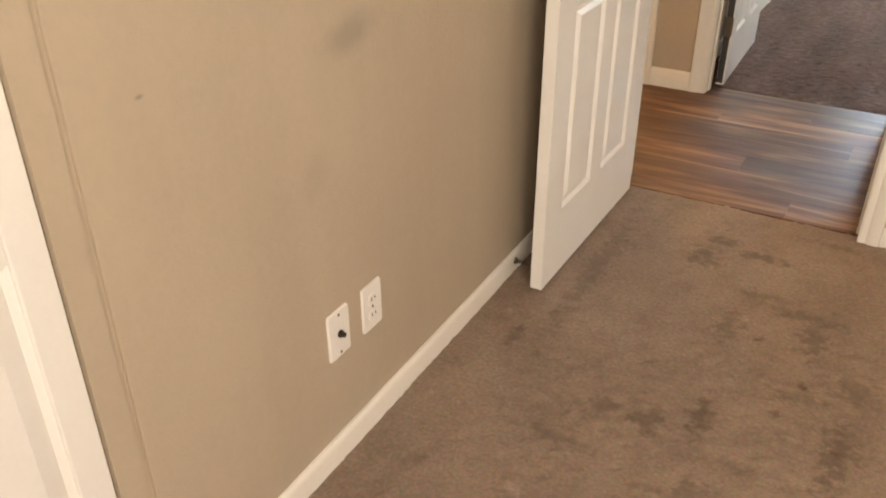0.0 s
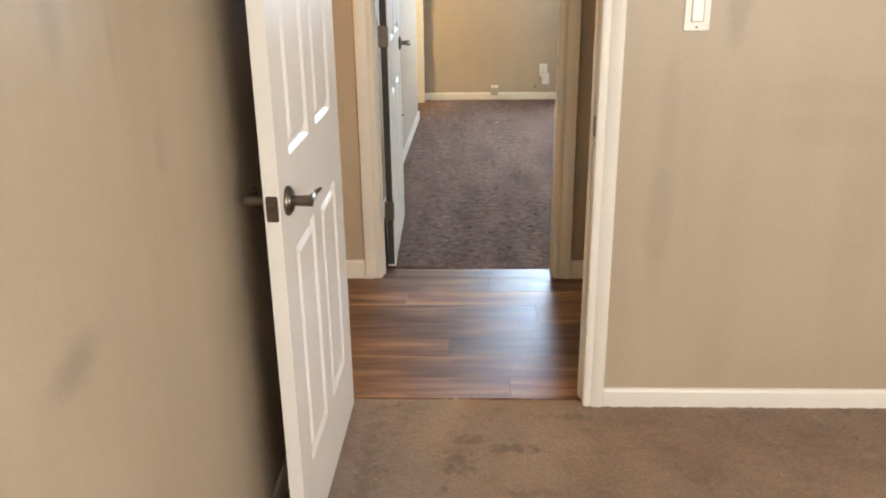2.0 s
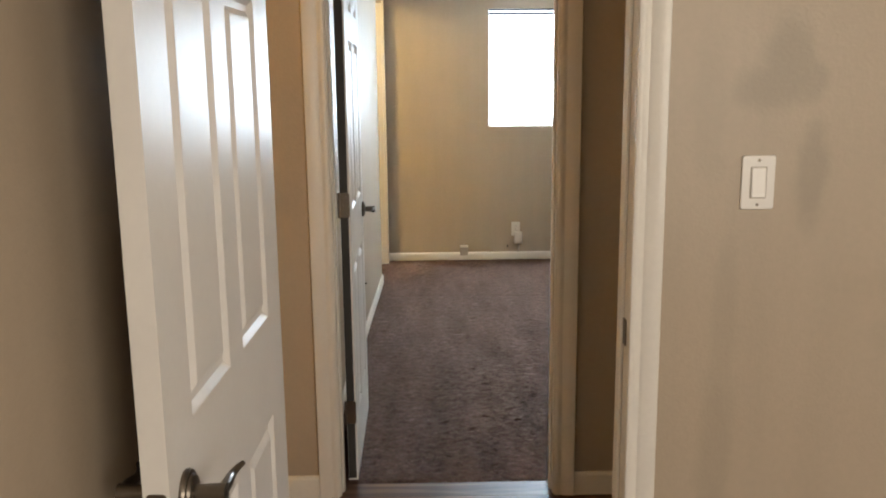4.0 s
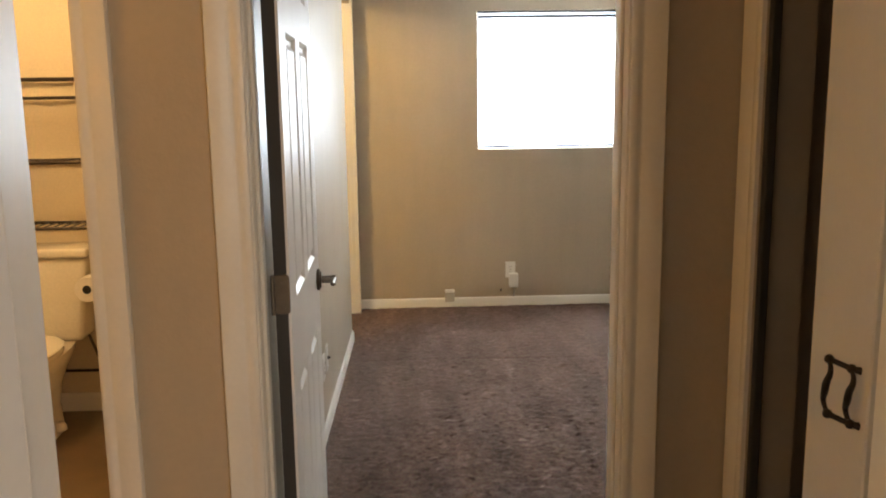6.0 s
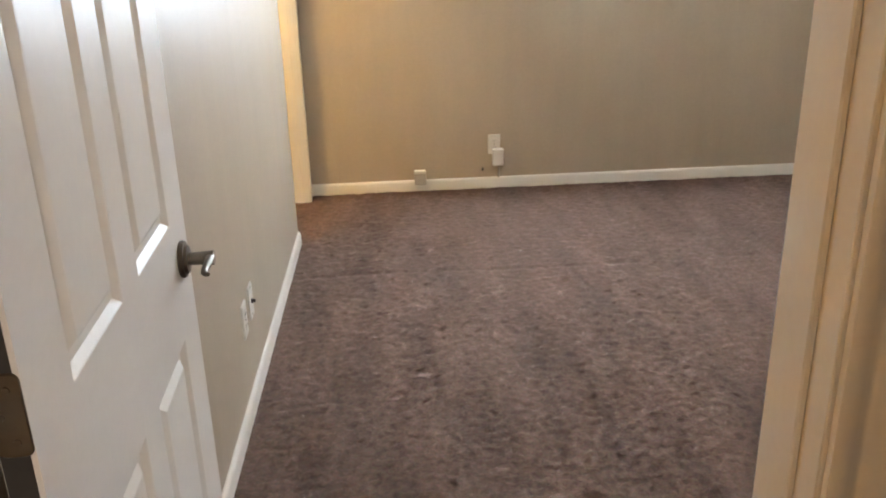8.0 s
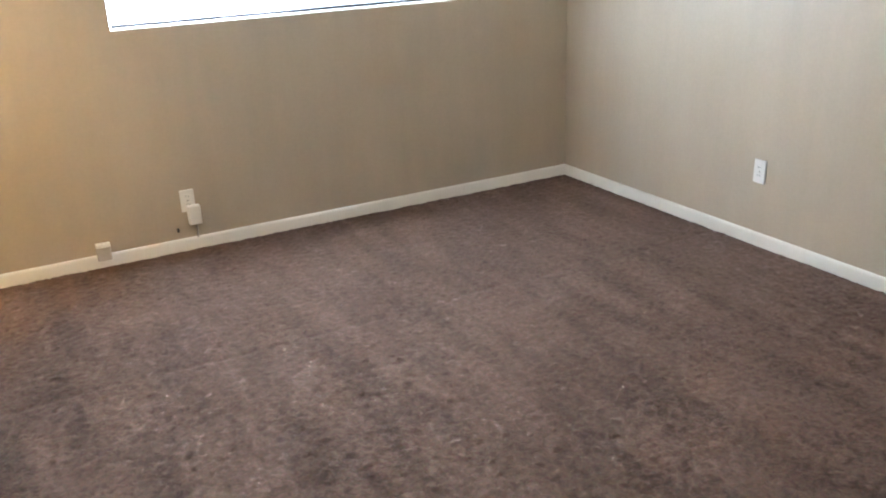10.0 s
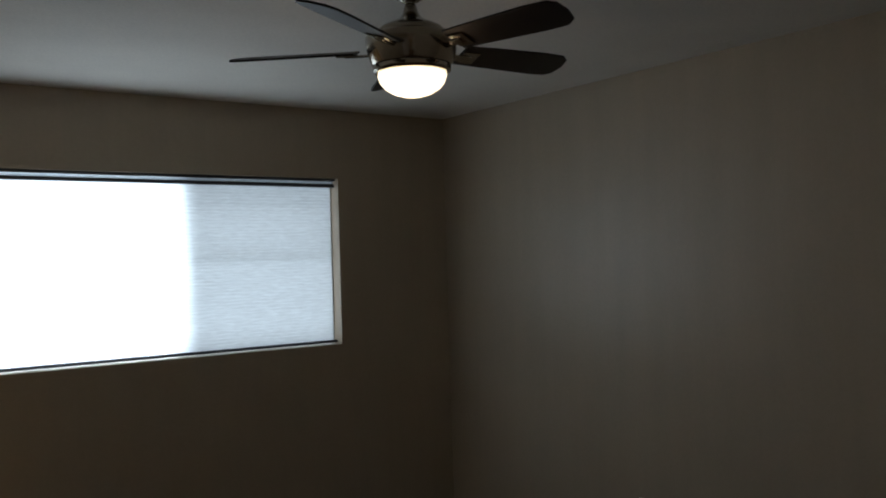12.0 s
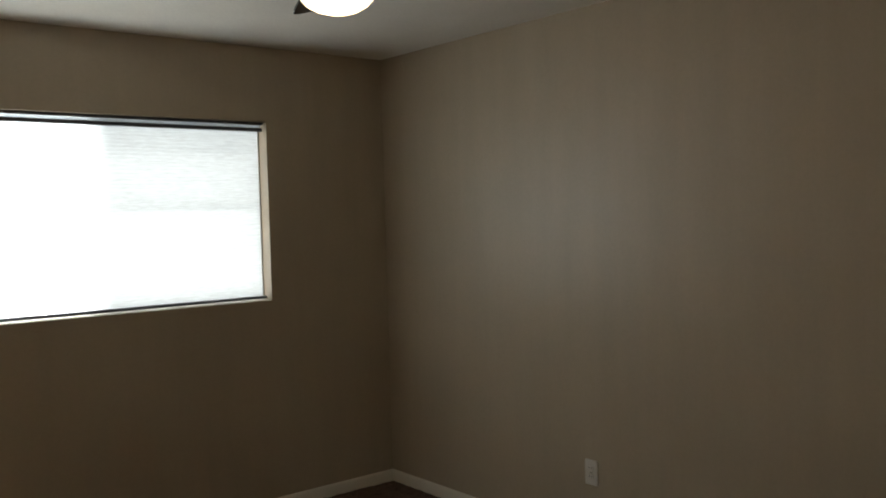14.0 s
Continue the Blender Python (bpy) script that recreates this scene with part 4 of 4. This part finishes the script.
part("light_bowl", lathe(bmesh.new(), [(0.0, H - 0.021), (0.14, H - 0.021), (0.13, H - 0.06), (0.08, H - 0.09), (0.0, H - 0.1)], 32), bulb_glow, nook_lamp, smooth=True)
lamp("nook_bulb", "POINT", 100, (1.0, 0.71, 0.28), pose(-0.75, 4.1, H - 0.16), (0.14, 0))

# added fill lamp that warms the hall walls; its fitting is never in view
hall_fill = empty("ceiling_light", "added, unseen round ceiling light that warms the hall", "ceiling light", at=pose(-1.05, 0.6, 0))
part("light_base", lathe(bmesh.new(), [(0.0, H), (0.15, H), (0.15, H - 0.02), (0.0, H - 0.02)], 32), nickel, hall_fill, smooth=True)
part("light_bowl", lathe(bmesh.new(), [(0.0, H - 0.021), (0.14, H - 0.021), (0.13, H - 0.06), (0.08, H - 0.09), (0.0, H - 0.1)], 32), bulb_glow, hall_fill, smooth=True)
lamp("hall_fill_light", "POINT", 15, (1.0, 0.52, 0.08), pose(-1.05, 0.6, H - 0.16), (0.1, 0))
TX = -1.385
toilet = empty("toilet", "cream porcelain toilet with a closed lid", "toilet", at=pose(TX, 3.385, 0))


def loft(bm, rings):
    """A skin over rings of (half width, y front, y back, z), each an oval that is squarer at the back."""
    loops = []
    for w, yf, yb, z in rings:
        loop = []
        for k in range(28):
            a = 2 * math.pi * k / 28
            c, s = math.cos(a), math.sin(a)
            y = (yf + yb) / 2 + (yb - yf) / 2 * s
            loop.append(bm.verts.new((w * (abs(c) ** (0.8 if s < 0 else 0.55)) * (1 if c > 0 else -1), y, z)))
        loops.append(loop)
    for a, b in zip(loops, loops[1:]):
        for i in range(28):
            bm.faces.new((a[i], a[(i + 1) % 28], b[(i + 1) % 28], b[i]))
    bm.faces.new(loops[0][::-1])
    bm.faces.new(loops[-1])
    return bm


part("bowl", loft(bmesh.new(), [(0.115, -0.60, -0.12, 0.0), (0.11, -0.59, -0.12, 0.03), (0.10, -0.56, -0.13, 0.12), (0.115, -0.58, -0.10, 0.22), (0.16, -0.66, -0.06, 0.32), (0.185, -0.70, -0.04, 0.37), (0.187, -0.70, -0.04, 0.395)]), porcelain, toilet, smooth=True)
part("seat", loft(bmesh.new(), [(0.188, -0.705, -0.20, 0.397), (0.190, -0.708, -0.20, 0.405), (0.186, -0.70, -0.20, 0.417)]), porcelain, toilet, smooth=True)
part("lid", loft(bmesh.new(), [(0.186, -0.70, -0.19, 0.419), (0.188, -0.702, -0.19, 0.426), (0.170, -0.67, -0.20, 0.437)]), porcelain, toilet, smooth=True)
tank = bmesh.new()
box(tank, -0.25, -0.195, 0.40, 0.25, 0.0, 0.79, 0.025, 3)
for v in tank.verts:
    if v.co.z < 0.5:
        v.co.x *= 0.82
        v.co.y *= 0.92
part("tank", tank, porcelain, toilet, smooth=True)
part("tank_lid", box(bmesh.new(), -0.263, -0.21, 0.792, 0.263, 0.005, 0.835, 0.014, 3), porcelain, toilet, smooth=True)
part("bolt_cap", lathe(bmesh.new(), [(0.028, 0.0), (0.028, 0.016), (0.018, 0.034), (0.0, 0.037)], 14, (0.118, -0.3, 0.025)), porcelain, toilet, smooth=True)
part("valve", tube(bmesh.new(), [(0.27, -0.002, 0.16), (0.27, -0.05, 0.16), (0.25, -0.06, 0.22), (0.19, -0.07, 0.41)], 0.007, 8), nickel, toilet, smooth=True)

rack = empty("over_toilet_rack", "dark metal storage rack over the toilet", "storage rack", at=pose(-1.35, 3.27, 0))
for x in (-0.31, 0.31):
    for y in (-0.1, 0.1):
        part("post", tube(bmesh.new(), [(x, y, 0.0), (x, y, 1.60)], 0.009, 10), bronze, rack, smooth=True)
    for z in (0.93, 1.22, 1.50):
        part("side_bar", tube(bmesh.new(), [(x, -0.1, z), (x, 0.1, z)], 0.006, 8), bronze, rack, smooth=True)
for z in (0.93, 1.22, 1.50):
    for y in (-0.1, 0.1):
        part("shelf_bar", tube(bmesh.new(), [(-0.31, y, z), (0.31, y, z)], 0.007, 8), bronze, rack, smooth=True)
    for k in range(15):
        x = -0.28 + 0.04 * k
        part("slat", tube(bmesh.new(), [(x, -0.1, z), (x, 0.1, z)], 0.0035, 6), bronze, rack, smooth=True)
part("low_bar", tube(bmesh.new(), [(-0.31, 0.1, 0.21), (0.31, 0.1, 0.21)], 0.007, 8), bronze, rack, smooth=True)
for y in (-0.1, 0.1):
    part("top_bar", tube(bmesh.new(), [(-0.31, y, 1.58), (0.31, y, 1.58)], 0.007, 8), bronze, rack, smooth=True)
roll = empty("toilet_roll", "white toilet paper roll on a wall holder", "toilet roll", at=pose(-1.085, 3.10, 0.675))
rb = bmesh.new()
lathe(rb, [(0.02, -0.05), (0.054, -0.05), (0.055, -0.045), (0.055, 0.045), (0.054, 0.05), (0.02, 0.05)], 28, (0, 0, 0), Matrix.Rotation(radians(90), 3, "X"))
part("paper", rb, paper, roll, smooth=True)
part("core", lathe(bmesh.new(), [(0.0, -0.0505), (0.019, -0.0505), (0.019, -0.044), (0.0, -0.044)], 20, (0, 0, 0), Matrix.Rotation(radians(-90), 3, "X")), rubber, roll, "dark hollow core", True)
part("holder", tube(bmesh.new(), [(0, -0.055, 0), (0, 0.055, 0), (0.045, 0.07, 0)], 0.009, 10), bronze, roll, smooth=True)

# ---- hall floor boards, each its own piece ----
hall_floor = structure("floor_hall", [(-1.65, 0.036, -0.03, HXR + 0.7, 1.197, -0.0085)], rubber, "brown wood-look laminate plank floor", "floor")
PW, PL = 0.15, 1.22
y, row = 0.037, 0
while y < 1.196:
    w = min(PW, 1.197 - y)
    x = -1.65 - [0.25, 0.86, 0.47, 1.05, 0.12, 0.66, 0.31, 0.95, 0.52, 0.2][row % 10]
    while x < HXR + 0.7:
        a, b = max(x, -1.65), min(x + PL, HXR + 0.7)
        if b - a > 0.02:
            bm = box(bmesh.new(), 0, 0, 0, b - a - 0.0007, w - 0.0007, 0.0085, 0.0005)
            ob = part("plank", bm, plank_wood, hall_floor)
            ob.location = (a, y, -0.0085)
        x += PL
    y += PW
    row += 1
